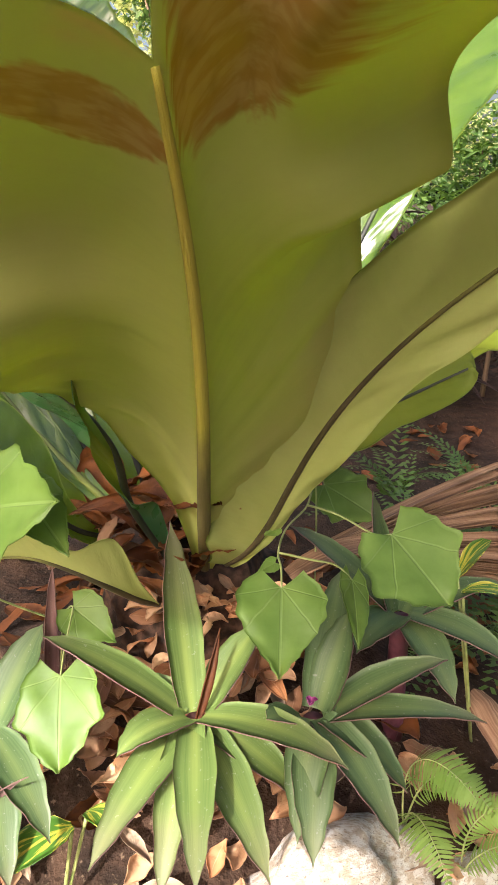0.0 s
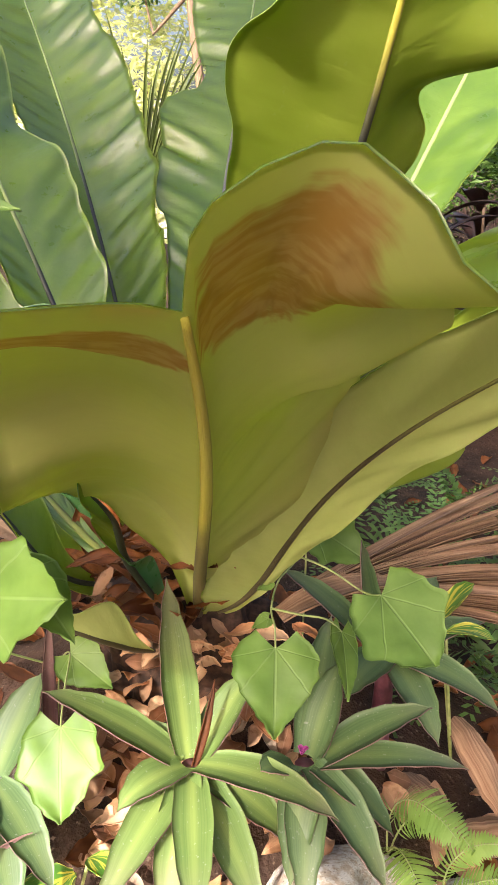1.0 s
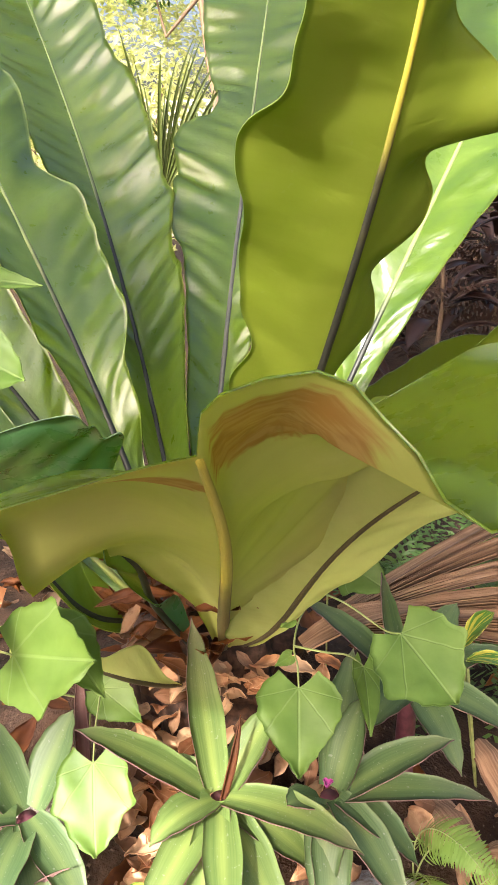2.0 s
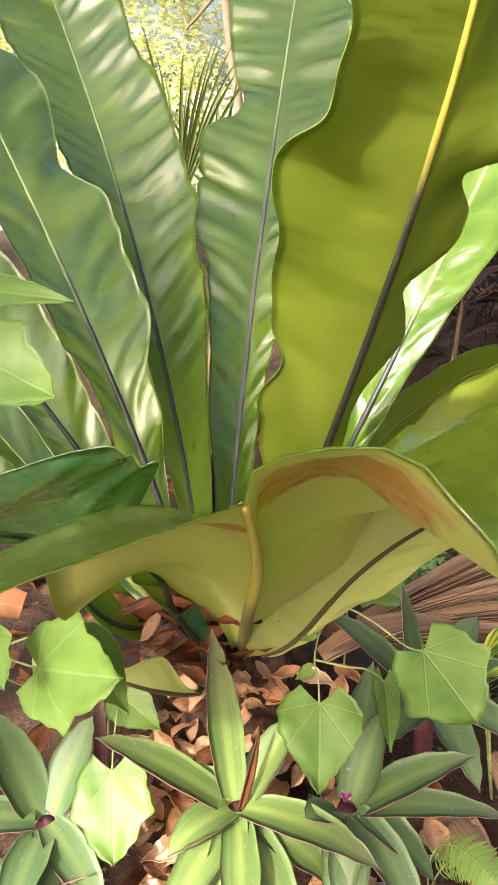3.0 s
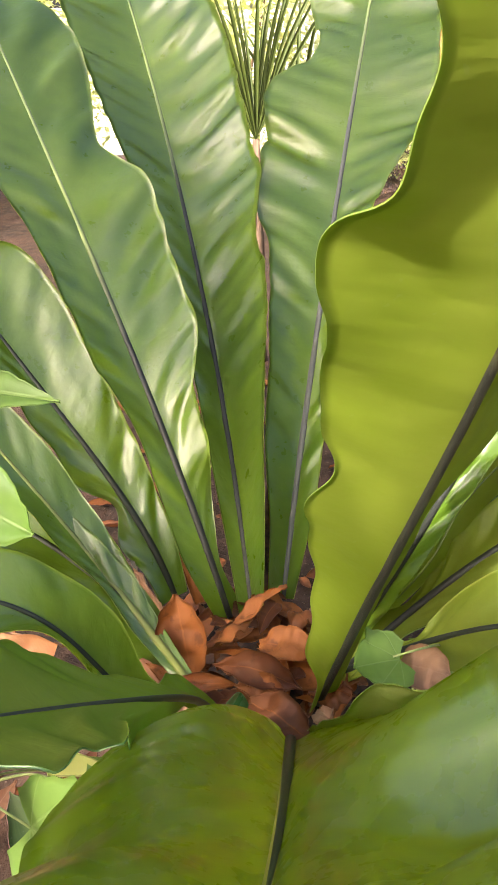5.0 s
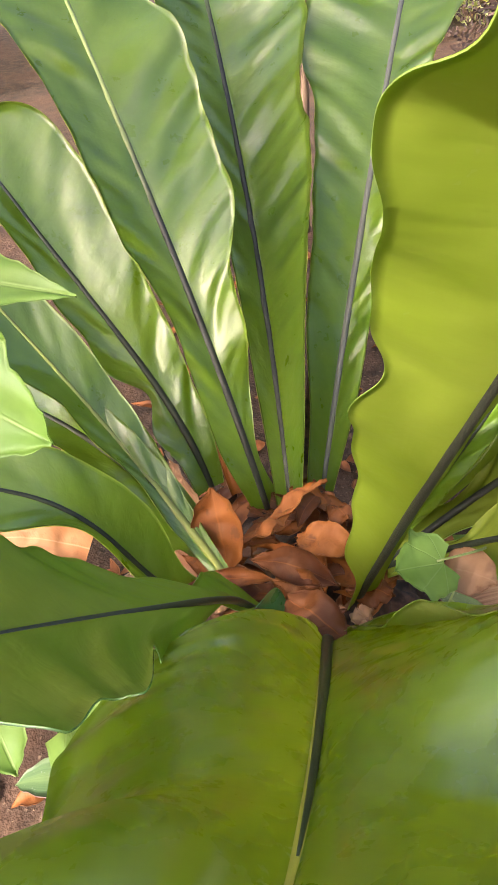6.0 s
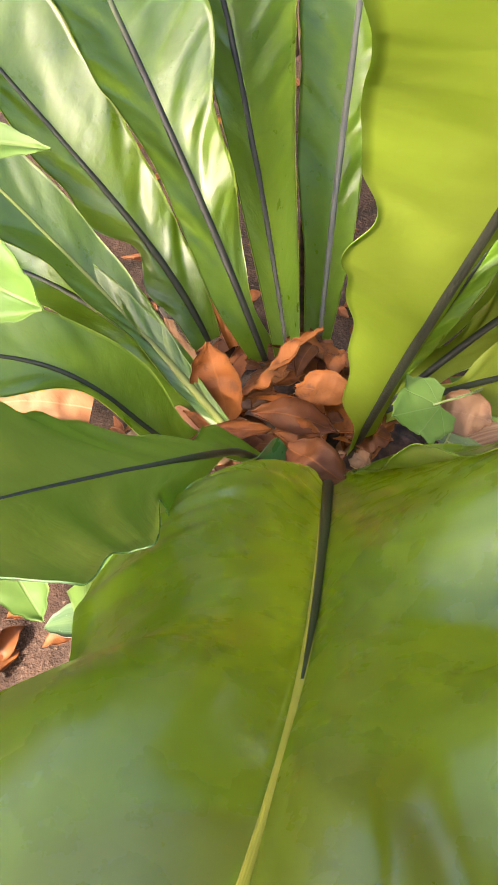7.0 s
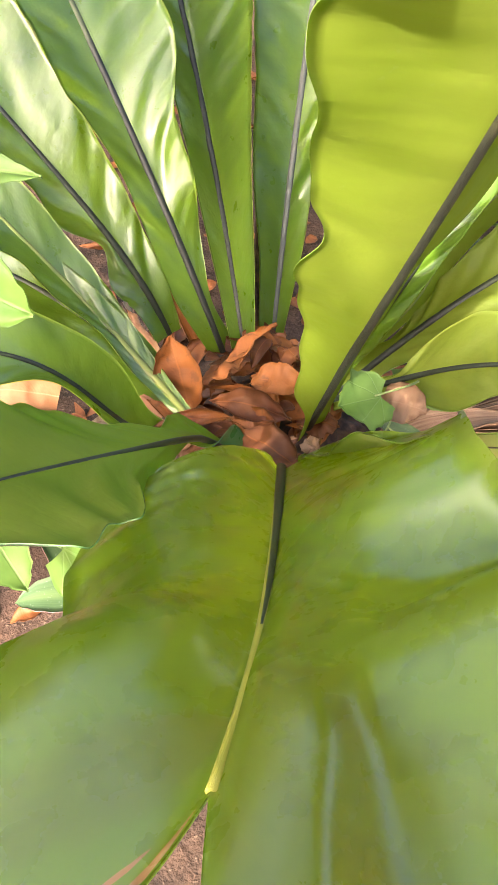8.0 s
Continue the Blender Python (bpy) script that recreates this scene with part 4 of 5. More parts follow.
DRY_MESHES = [dry_leaf_mesh(k, 0.058 + 0.010 * (k % 5), 0.026 + 0.006 * (k % 4), DRY) for k in range(11)]
PALE_MESHES = [dry_leaf_mesh(70 + k, 0.05 + 0.009 * (k % 4), 0.026 + 0.005 * (k % 3), PALE_DRY) for k in range(6)]
TAN_MESHES = [dry_leaf_mesh(40 + k, 0.055 + 0.009 * (k % 4), 0.026 + 0.005 * (k % 3), TAN if k % 3 else DRY_GREY) for k in range(7)]


def scatter_leaves(count, seed, place, label, group, sizes=(0.8, 1.25), meshes=DRY_MESHES):
    rng = random.Random(seed)
    for k in range(count):
        p, up = place(rng)
        ob = new("dry_leaf", meshes[rng.randrange(len(meshes))])
        s = rng.uniform(*sizes)
        tilt = Vector((rng.gauss(0, up), rng.gauss(0, up), 1)).normalized().to_track_quat('Z', 'Y').to_matrix().to_4x4()
        ob.matrix_world = Matrix.Translation(p) @ tilt @ pose(0, 0, 0, 0, 0, rng.uniform(0, 360)) @ Matrix.Diagonal((s, s, s, 1))
        tagged(ob, label, "leaf", group)


def in_nest(rng):
    a, r = rng.uniform(0, 6.28), math.sqrt(rng.random())
    x, y = -0.095 + 0.110 * r * math.cos(a), 0.865 + 0.115 * r * math.sin(a)
    return Vector((x, y, 0.385 + 0.055 * rng.random() + 0.015 * (1 - r))), 0.5


def at_foot(rng):
    x, y = rng.uniform(-0.19, 0.10), rng.uniform(0.66, 0.80)
    return Vector((x, y, max(ground_height(x, y), 0.0) + 0.03 + 0.05 * rng.random() + 1.1 * max(0.0, y - 0.72))), 0.4


def on_ground(rng):
    x, y = rng.uniform(-0.75, 1.1), rng.uniform(0.5, 2.6)
    return Vector((x, y, ground_height(x, y) + 0.012)), 0.22


scatter_leaves(90, 5, in_nest, "curled brown dead leaf caught in the heart of the fern", "dead leaves in the fern", (0.6, 1.1), DRY_MESHES + TAN_MESHES[1:3])
scatter_leaves(130, 6, at_foot, "sunlit curled tan dead leaf lying at the foot of the fern", "dead leaves at the foot of the fern", (0.6, 1.1), PALE_MESHES + TAN_MESHES[:2])


def among_lilies(rng):
    x, y = rng.uniform(-0.42, 0.36), rng.uniform(0.46, 0.80)
    return Vector((x, y, ground_height(x, y) + 0.02 + 0.02 * rng.random())), 0.3


scatter_leaves(90, 8, among_lilies, "pale tan dead leaf lying between the lilies", "dead leaves among the lilies", (0.7, 1.2), PALE_MESHES + TAN_MESHES)


def beside_fern(rng):
    x, y = rng.uniform(-0.62, -0.24), rng.uniform(0.74, 0.98)
    return Vector((x, y, 0.30 + 0.10 * rng.random())), 0.3


scatter_leaves(26, 9, beside_fern, "pale crumpled dead leaf caught between the low fronds", "dead leaves between the low fronds", (0.8, 1.3), TAN_MESHES)


def ground_litter(count, seed):
    """The fallen leaves further off, too many to count."""
    rng = random.Random(seed)
    verts, faces, uvs = [], [], []
    for k in range(count):
        p, up = on_ground(rng)
        me = DRY_MESHES[rng.randrange(len(DRY_MESHES))]
        tilt = Vector((rng.gauss(0, up), rng.gauss(0, up), 1)).normalized().to_track_quat('Z', 'Y').to_matrix().to_4x4()
        mat = Matrix.Translation(p) @ tilt @ pose(0, 0, 0, 0, 0, rng.uniform(0, 360)) @ Matrix.Scale(rng.uniform(0.7, 1.25), 4)
        o = len(verts)
        verts += [mat @ v.co for v in me.vertices]
        uvs += [(0.05 * noise.noise(v.co * 20), 0.3) for v in me.vertices]
        faces += [tuple(i + o for i in f.vertices) for f in me.polygons]
    tagged(new("leaf_litter", to_mesh("leaf_litter", verts, faces, uvs, (DRY,))), "dry brown fallen leaves lying on the soil", "leaf litter", kind="stuff")


ground_litter(330, 7)
LEAFY = (0.03, 0.50, 0.92, 1.0, 0.60, 0.02)
BROAD = (0.30, 0.80, 1.0, 1.0, 0.75, 0.10)


def nest_leaf(a, b, width, side, seed, mats, rise=0.012, fold=0.25, label="large curled rust-brown dead leaf on top of the fern's nest", profile=LEAFY):
    """A single dead leaf from a to b, arched by rise, its blade spread along side."""
    a, b = Vector(a), Vector(b)
    rib = (a, a.lerp(b, 0.33) + Vector((0, 0, rise)), a.lerp(b, 0.66) + Vector((0, 0, rise)), b)
    ob = strap_leaf("dry_leaf", None, rib, width, seed, mats, fold=fold, nu=20, nv=8, ref=side, profile=profile, thick=0.0008, wavy=0.005)
    tagged(ob, label, "leaf", "dead leaves in the fern")


nest_leaf((-0.170, 0.833, 0.430), (-0.190, 0.876, 0.518), 0.062, (0.95, 0.1, 0.2), 1, (DRY, DRY), 0.0, 0.45, profile=BROAD)
nest_leaf((-0.156, 0.841, 0.462), (-0.099, 0.894, 0.472), 0.040, (0.5, -0.7, 0.5), 2, (DRY, DRY), 0.012, -0.3)
nest_leaf((-0.138, 0.815, 0.470), (-0.040, 0.795, 0.462), 0.040, (0.15, 0.8, 0.55), 3, (DRY, DRY), 0.014, -0.4)
nest_leaf((-0.132, 0.870, 0.462), (-0.063, 0.925, 0.496), 0.026, (0.7, -0.6, 0.35), 4, (DRY, DRY), 0.004, 0.5)
nest_leaf((-0.092, 0.862, 0.458), (-0.026, 0.845, 0.466), 0.042, (0.2, 0.85, 0.45), 5, (TAN, DRY), 0.010, -0.25, "broad tan dead leaf on top of the fern's nest", BROAD)
nest_leaf((-0.210, 0.783, 0.452), (-0.110, 0.806, 0.452), 0.024, (-0.1, 0.85, 0.5), 6, (TAN, DRY), 0.010, -0.5, "narrow tan dead leaf rolled lengthwise in the fern's nest")
nest_leaf((-0.112, 0.797, 0.458), (-0.054, 0.783, 0.460), 0.032, (0.2, 0.85, 0.45), 7, (TAN, DRY), 0.010, -0.35, "pale brown dead leaf curled in the fern's nest")
nest_leaf((-0.090, 0.757, 0.480), (-0.028, 0.697, 0.502), 0.044, (0.65, 0.6, 0.3), 8, (TAN, DRY), 0.006, -0.3, "pale pinkish-brown dead leaf at the edge of the fern's nest", BROAD)
nest_leaf((0.058, 0.768, 0.530), (0.104, 0.746, 0.540), 0.044, (0.3, 0.75, 0.55), 9, (DRY, TAN), 0.008, -0.2, profile=BROAD)
nest_leaf((-0.063, 0.940, 0.440), (-0.034, 0.885, 0.474), 0.034, (0.8, 0.3, 0.3), 10, (DRY, DRY), 0.004, 0.4)
nest_leaf((-0.181, 0.963, 0.430), (-0.234, 1.026, 0.550), 0.016, (0.8, 0.3, 0.4), 11, (DRY, TAN), 0.0, 0.7, "withered frond stub standing in the fern's nest", (1.0, 1.0, 0.9, 0.8, 0.6, 0.2))
nest_leaf((-0.217, 0.916, 0.440), (-0.264, 0.950, 0.506), 0.018, (0.5, -0.2, 0.7), 12, (TAN, DRY_GREY), 0.0, 0.3, "pale withered strip of an old frond", (0.8, 1.0, 0.9, 1.0, 0.6, 0.2))
nest_leaf((-0.232, 0.850, 0.418), (-0.380, 0.972, 0.432), 0.030, (0.5, 0.6, 0.5), 13, (DRY_GREY, DRY_GREY), 0.008, 0.2, "pale withered strip of an old frond", (0.8, 1.0, 0.9, 1.0, 0.6, 0.2))
nest_leaf((-0.360, 0.878, 0.398), (-0.490, 0.862, 0.420), 0.050, (0.1, 0.8, 0.5), 14, (PALE_DRY, DRY_GREY), 0.012, 0.2, "pale withered strip of an old frond", (0.8, 1.0, 0.8, 1.0, 0.7, 0.2))
nest_leaf((-0.030, 0.786, 0.462), (0.016, 0.765, 0.490), 0.036, (0.4, 0.8, 0.3), 15, (DRY, DRY), 0.006, 0.35)
nest_leaf((-0.020, 0.760, 0.470), (-0.008, 0.722, 0.490), 0.026, (0.8, 0.3, 0.3), 16, (DRY, TAN), 0.004, -0.3)
nest_leaf((-0.205, 0.819, 0.428), (-0.305, 0.898, 0.420), 0.028, (0.5, 0.6, 0.5), 17, (TAN, DRY_GREY), 0.008, 0.3, "pale withered strip of an old frond", (0.8, 1.0, 0.8, 1.0, 0.7, 0.2))


def frond_stub():
    """The brown fibrous stump of an old frond standing at the back of the nest."""
    path = [Vector((-0.094, 0.985, 0.37)).lerp(Vector((-0.100, 1.118, 0.522)), i / 14) for i in range(15)]
    me = tube("frond_stub", path, lambda a: 0.019 * (1 - a) ** 0.75 + 0.002, ROOT, 12, 0.7)
    for v in me.vertices:
        v.co += Vector((noise.noise(v.co * 60), noise.noise(v.co * 60 + Vector((5, 0, 0))), 0)) * 0.004
    offset_parent(part("frond_stub", me, fern, "dark brown fibrous stump of an old frond"))


frond_stub()


# ---- dry palm leaf lying at the side ----
def dry_palm():
    ob = tagged(empty("dry_palm_leaf", (0.16, 0.93, 0.30)), "fallen dry palm leaf, straw-brown and split into long fibres", "palm leaf")
    rng = random.Random(31)
    start = Vector((0.12, 0.90, 0.335))
    for k in range(46):
        f = k / 45
        end = Vector((0.52 + 0.06 * rng.random(), 1.17 - 0.27 * f + rng.gauss(0, 0.012), 0.385 - 0.15 * f + rng.gauss(0, 0.012)))
        mid = start.lerp(end, 0.5) + Vector((0, 0, 0.035 + rng.gauss(0, 0.006)))
        rib = (start + Vector((0, 0.012 * (0.5 - f), 0.03 * (0.5 - f))), start.lerp(mid, 0.6), mid.lerp(end, 0.4), end)
        leaf = strap_leaf("strip", ob, rib, rng.uniform(0.016, 0.03), k, (STRAW, STRAW), fold=0.5, nu=10, nv=2, profile=(0.6, 1.0, 1.0, 0.9, 0.6, 0.2), thick=0.0012)
        leaf.matrix_parent_inverse = ob.matrix_world.inverted()
    sheath = strap_leaf("sheath", ob, ((0.06, 0.85, 0.33), (0.12, 0.87, 0.365), (0.20, 0.90, 0.365), (0.28, 0.92, 0.33)), 0.05, 3, (STRAW, STRAW), fold=0.2, nu=14, nv=6, thick=0.003)
    sheath.matrix_parent_inverse = ob.matrix_world.inverted()


dry_palm()


# ---- small ferns by the stones ----
def small_fern(place, ends, seed, label):
    ob = tagged(empty("small_fern", place), label, "fern", "small ferns by the stones")
    rng = random.Random(seed)
    for k, (a, b, wide) in enumerate(ends):
        a, b = Vector(a), Vector(b)
        way = b - a
        rib = (Vector(place), a, a.lerp(b, 0.6) + Vector((0, 0, 0.02)), b)
        pts = [bezier(rib, i / 30) for i in range(31)]
        st = part("stalk", tube("stalk", pts, lambda q: 0.0013 * (1.1 - 0.8 * q), STEM, 5), ob)
        st.matrix_parent_inverse = ob.matrix_world.inverted()
        verts, faces = [], []
        for i in range(5, 31):
            t = (pts[min(i + 1, 30)] - pts[i - 1]).normalized()
            s = t.cross(Vector((0, -0.35, 0.93))).normalized()
            u = s.cross(t)
            ln = wide * math.sin(math.pi * min(1, (i - 4) / 27 * 0.85 + 0.13)) * rng.uniform(0.9, 1.1)
            for sg in (-1, 1):
                d = (s * sg + t * 0.35 + u * rng.uniform(-0.15, 0.1)).normalized()
                h = 0.0022 * (0.6 + ln / wide * 0.5)
                o = len(verts)
                for f, w in ((0, 0.7), (0.35, 1.0), (0.75, 0.8), (1.0, 0.12)):
                    p = pts[i] + d * (ln * f) - u * (ln * 0.25 * f * f)
                    verts += [p + t * (h * w), p - t * (h * w)]
                faces += [(o + 2 * m, o + 2 * m + 1, o + 2 * m + 3, o + 2 * m + 2) for m in range(3)]
        fr = part("fern_frond", to_mesh("fern_frond", verts, faces, None, (SMALL_FERN,)), ob)
        fr.matrix_parent_inverse = ob.matrix_world.inverted()


small_fern((0.20, 0.70, 0.05), [((0.17, 0.675, 0.235), (0.245, 0.60, 0.20), 0.034), ((0.20, 0.66, 0.22), (0.27, 0.61, 0.17), 0.03), ((0.18, 0.64, 0.18), (0.21, 0.56, 0.13), 0.03)], 1,
           "pale green sword fern growing between the stones")
small_fern((0.26, 0.64, 0.03), [((0.23, 0.625, 0.155), (0.31, 0.61, 0.175), 0.02), ((0.23, 0.60, 0.12), (0.31, 0.575, 0.165), 0.022), ((0.25, 0.57, 0.10), (0.33, 0.55, 0.10), 0.022)], 2,
           "small fern with rows of short leaflets beside a stone")


# ---- variegated leaves and purple shoots ----
def croton(place, leaves, label):
    ob = tagged(empty("croton", place), label, "shrub", "variegated shrubs")
    for k, (a, b, w) in enumerate(leaves):
        a, b = Vector(a), Vector(b)
        rib = (a, a.lerp(b, 0.33) + Vector((0, 0, 0.012)), a.lerp(b, 0.66) + Vector((0, 0, 0.012)), b)
        lf = strap_leaf("leaf", ob, rib, w, k, (CROTON, CROTON), fold=0.2, nu=18, nv=8, profile=(0.25, 0.8, 1.0, 0.95, 0.7, 0.05), thick=0.0012)
        lf.matrix_parent_inverse = ob.matrix_world.inverted()
        st = part("stalk", tube("stalk", [Vector(place).lerp(a, i / 5) for i in range(6)], lambda q: 0.0022, STEM, 6), ob)
        st.matrix_parent_inverse = ob.matrix_world.inverted()


croton((-0.21, 0.60, 0.03), [((-0.185, 0.59, 0.18), (-0.25, 0.55, 0.16), 0.05), ((-0.17, 0.60, 0.19), (-0.13, 0.56, 0.20), 0.03)], "low shrub with yellow-veined green leaves")
croton((0.33, 0.84, 0.05), [((0.275, 0.82, 0.345), (0.315, 0.825, 0.395), 0.035), ((0.28, 0.81, 0.33), (0.34, 0.79, 0.33), 0.03)], "shrub with leaves speckled yellow and green")


def purple_shoot(a, b, w, label):
    base = Vector((a[0], a[1], ground_height(a[0], a[1]) - 0.01))
    ob = tagged(empty("purple_shoot", base), label, "shoot", "purple shoots")
    rib = (base, base.lerp(Vector(a), 0.6), Vector(a).lerp(Vector(b), 0.4), Vector(b))
    lf = strap_leaf("leaf", ob, rib, w, 3, (LILY_UNDER, LILY_UNDER), fold=0.4, ref=(1, 0.2, 0))
    lf.matrix_parent_inverse = ob.matrix_world.inverted()


purple_shoot((-0.245, 0.769, 0.30), (-0.232, 0.775, 0.39), 0.02, "upright maroon leaf shoot beside the fern")
purple_shoot((-0.33, 0.62, 0.18), (-0.22, 0.575, 0.26), 0.022, "arching maroon leaf shoot above the stones")


# ---- background ----
def leaf_cloud(name, centres, count, size, mat, seed, flat=0.5, aspect=0.42):
    """Many small leaves, each a bent pair of facets, spread through rounded clumps (x, y, z, radius)."""
    rng = random.Random(seed)
    verts, faces = [], []
    weights = [c[3] ** 2 for c in centres]
    for _ in range(count):
        cx, cy, cz, r = rng.choices(centres, weights)[0]
        d = Vector((rng.gauss(0, 1), rng.gauss(0, 1), rng.gauss(0, 1))).normalized() * (r * rng.random() ** 0.45)
        p = Vector((cx, cy, cz)) + Vector((d.x, d.y, d.z * 0.8))
        way = Vector((rng.gauss(0, 1), rng.gauss(0, 1), rng.gauss(0, flat))).normalized()
        side = way.cross(Vector((rng.gauss(0, 0.5), rng.gauss(0, 0.5), 1))).normalized()
        up = side.cross(way)
        s = size * rng.uniform(0.6, 1.3)
        o = len(verts)
        verts += [p, p + way * (s * 0.45) + side * (s * aspect * 0.5) + up * (s * 0.06), p + way * s - up * (s * 0.12), p + way * (s * 0.45) - side * (s * aspect * 0.5) + up * (s * 0.06), p + way * (s * 0.5)]
        faces += [(o, o + 4, o + 1), (o + 4, o + 2, o + 1), (o, o + 3, o + 4), (o + 4, o + 3, o + 2)]
    return to_mesh(name, verts, faces, None, (mat,), smooth=False)


def limb(parent, points, r0, r1, name="limb"):
    pts = [Vector(p) for p in points]
    path = []
    for k in range(len(pts) - 1):
        for i in range(5):
            q = pts[k].lerp(pts[k + 1], i / 5)
            path.append(q + Vector((noise.noise(q * 1.7), noise.noise(q * 1.7 + Vector((9, 0, 0))), 0)) * r0 * 0.5)
    path.append(pts[-1])
    ob = part(name, tube(name, path, lambda a: r0 + (r1 - r0) * a, BARK, 9), parent)
    ob.matrix_parent_inverse = parent.matrix_world.inverted()


def tree(place, top, r0, centres, count, size, mat, seed, label, group="", branches=True):
    ob = tagged(empty("tree", place), label, "tree", group)
    base, top = Vector(place), Vector(top)
    limb(ob, [base, base.lerp(top, 0.5) + Vector((0.04, 0, 0)), top], r0, r0 * 0.55, "trunk")
    if branches:
        for c in centres[:7]:
            limb(ob, [base.lerp(top, 0.75), base.lerp(Vector(c[:3]), 0.8), Vector(c[:3])], r0 * 0.35, r0 * 0.1)
    if count:
        cr = part("crown", leaf_cloud("crown", centres, count, size, mat, seed), ob)
        cr.matrix_parent_inverse = ob.matrix_world.inverted()


def bush(place, centres, count, size, seed, label, mat=BUSH):
    ob = tagged(empty("bush", place), label, "bush", "sunlit bushes behind the fern")
    for c in centres[:6]:
        limb(ob, [Vector(place), Vector(place).lerp(Vector(c[:3]), 0.5), Vector(c[:3])], 0.018, 0.006, "stem")
    cr = part("foliage", leaf_cloud("foliage", centres, count, size, mat, seed), ob)
    cr.matrix_parent_inverse = ob.matrix_world.inverted()


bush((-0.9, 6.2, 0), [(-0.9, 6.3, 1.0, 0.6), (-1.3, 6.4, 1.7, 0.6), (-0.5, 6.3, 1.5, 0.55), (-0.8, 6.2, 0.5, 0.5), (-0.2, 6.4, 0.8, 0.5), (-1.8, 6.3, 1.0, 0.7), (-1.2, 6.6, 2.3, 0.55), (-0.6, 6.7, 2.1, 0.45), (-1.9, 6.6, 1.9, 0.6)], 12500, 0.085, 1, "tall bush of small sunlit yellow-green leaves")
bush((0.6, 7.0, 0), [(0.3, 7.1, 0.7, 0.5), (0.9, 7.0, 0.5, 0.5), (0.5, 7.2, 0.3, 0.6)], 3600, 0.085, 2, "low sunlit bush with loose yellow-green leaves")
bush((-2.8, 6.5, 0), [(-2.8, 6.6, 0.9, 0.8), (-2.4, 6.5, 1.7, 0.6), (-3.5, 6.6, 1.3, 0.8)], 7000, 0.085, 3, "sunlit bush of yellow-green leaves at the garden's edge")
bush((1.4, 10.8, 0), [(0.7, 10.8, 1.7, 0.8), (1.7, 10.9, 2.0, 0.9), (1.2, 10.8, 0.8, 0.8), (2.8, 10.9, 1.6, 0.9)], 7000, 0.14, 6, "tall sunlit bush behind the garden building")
# this bush's shade is put into its colour by the dark tree-leaf material
bush((2.0, 6.4, 0), [(1.7, 6.4, 0.6, 0.55), (2.4, 6.5, 0.8, 0.7), (3.1, 6.4, 0.9, 0.8), (2.0, 6.3, 1.2, 0.5), (1.45, 6.3, 0.3, 0.4)], 6000, 0.10, 7, "dense bush coloured dark green for shade", CANOPY)
tree((0.02, 6.9, 0), (0.06, 6.95, 4.2), 0.11, [(0.0, 6.8, 4.3, 0.8), (-0.8, 6.6, 3.4, 0.5), (0.8, 7, 3.9, 0.7)], 1500, 0.12, CANOPY, 4, "garden tree with a rough brown trunk behind the fern", "background trees")
tree((-0.02, 5.6, 0), (-0.26, 5.8, 2.6), 0.045, [(-0.55, 5.9, 2.15, 0.32), (-0.35, 5.9, 2.55, 0.4), (-0.75, 5.8, 2.5, 0.35)], 2600, 0.075, CANOPY, 5, "slim leaning tree with dark small leaves", "background trees")
for k, x in enumerate((-1.35, -1.6, -2.0)):
    tree((x, 8.0, 0), (x - 0.1, 8.1, 4.5), 0.045, [(x, 8, 4.6, 0.5)], 300, 0.12, CANOPY, 20 + k, "thin grey tree trunk at the back of the garden", "background trees", False)


# wall with a terracotta band behind the bushes
def far_wall():
    ob = tagged(empty("garden_house", (1.35, 9.0, 0)), "white garden building with a terracotta-coloured upper band", "building")
    for name, z0, z1, mat, y0 in (("wall", -0.02, 0.70, WHITE_PAINT, 8.95), ("band", 0.70, 1.22, TERRACOTTA, 8.92), ("roof_edge", 1.22, 1.29, BARK, 8.80)):
        bm = bmesh.new()
        bmesh.ops.create_cube(bm, size=1.0)
        for v in bm.verts:
            v.co = Vector((1.05 + v.co.x * 0.9, (y0 + 9.6) / 2 + v.co.y * (9.6 - y0), (z0 + z1) / 2 + v.co.z * (z1 - z0)))
        bmesh.ops.bevel(bm, geom=bm.edges[:], offset=0.012, segments=2, affect='EDGES')
        me = bpy.data.meshes.new(name)
        bm.to_mesh(me)
        bm.free()
        me.materials.append(mat)
        p = part(name, me, ob)
        p.matrix_parent_inverse = ob.matrix_world.inverted()


far_wall()


# added wall; stands in for bright sunlit ground and sky between the leaves
def bright_gap_wall():
    ob = tagged(empty("bright_gap_wall", (-1.2, 9.3, 0)), "made-up pale wall that fills the bright gaps in the bushes", "wall")
    for name, z0, z1, y0 in (("wall", -0.02, 1.45, 9.25), ("coping", 1.45, 1.52, 9.2)):
        bm = bmesh.new()
        bmesh.ops.create_cube(bm, size=1.0)
        for v in bm.verts:
            v.co = Vector((-1.75 + v.co.x * 4.6, 9.4 + v.co.y * 2 * (9.4 - y0), (z0 + z1) / 2 + v.co.z * (z1 - z0)))
        bmesh.ops.bevel(bm, geom=bm.edges[:], offset=0.012, segments=2, affect='EDGES')
        me = bpy.data.meshes.new(name)
        bm.to_mesh(me)
        bm.free()
        me.materials.append(WHITE_PAINT)
        p = part(name, me, ob)
        p.matrix_parent_inverse = ob.matrix_world.inverted()


bright_gap_wall()


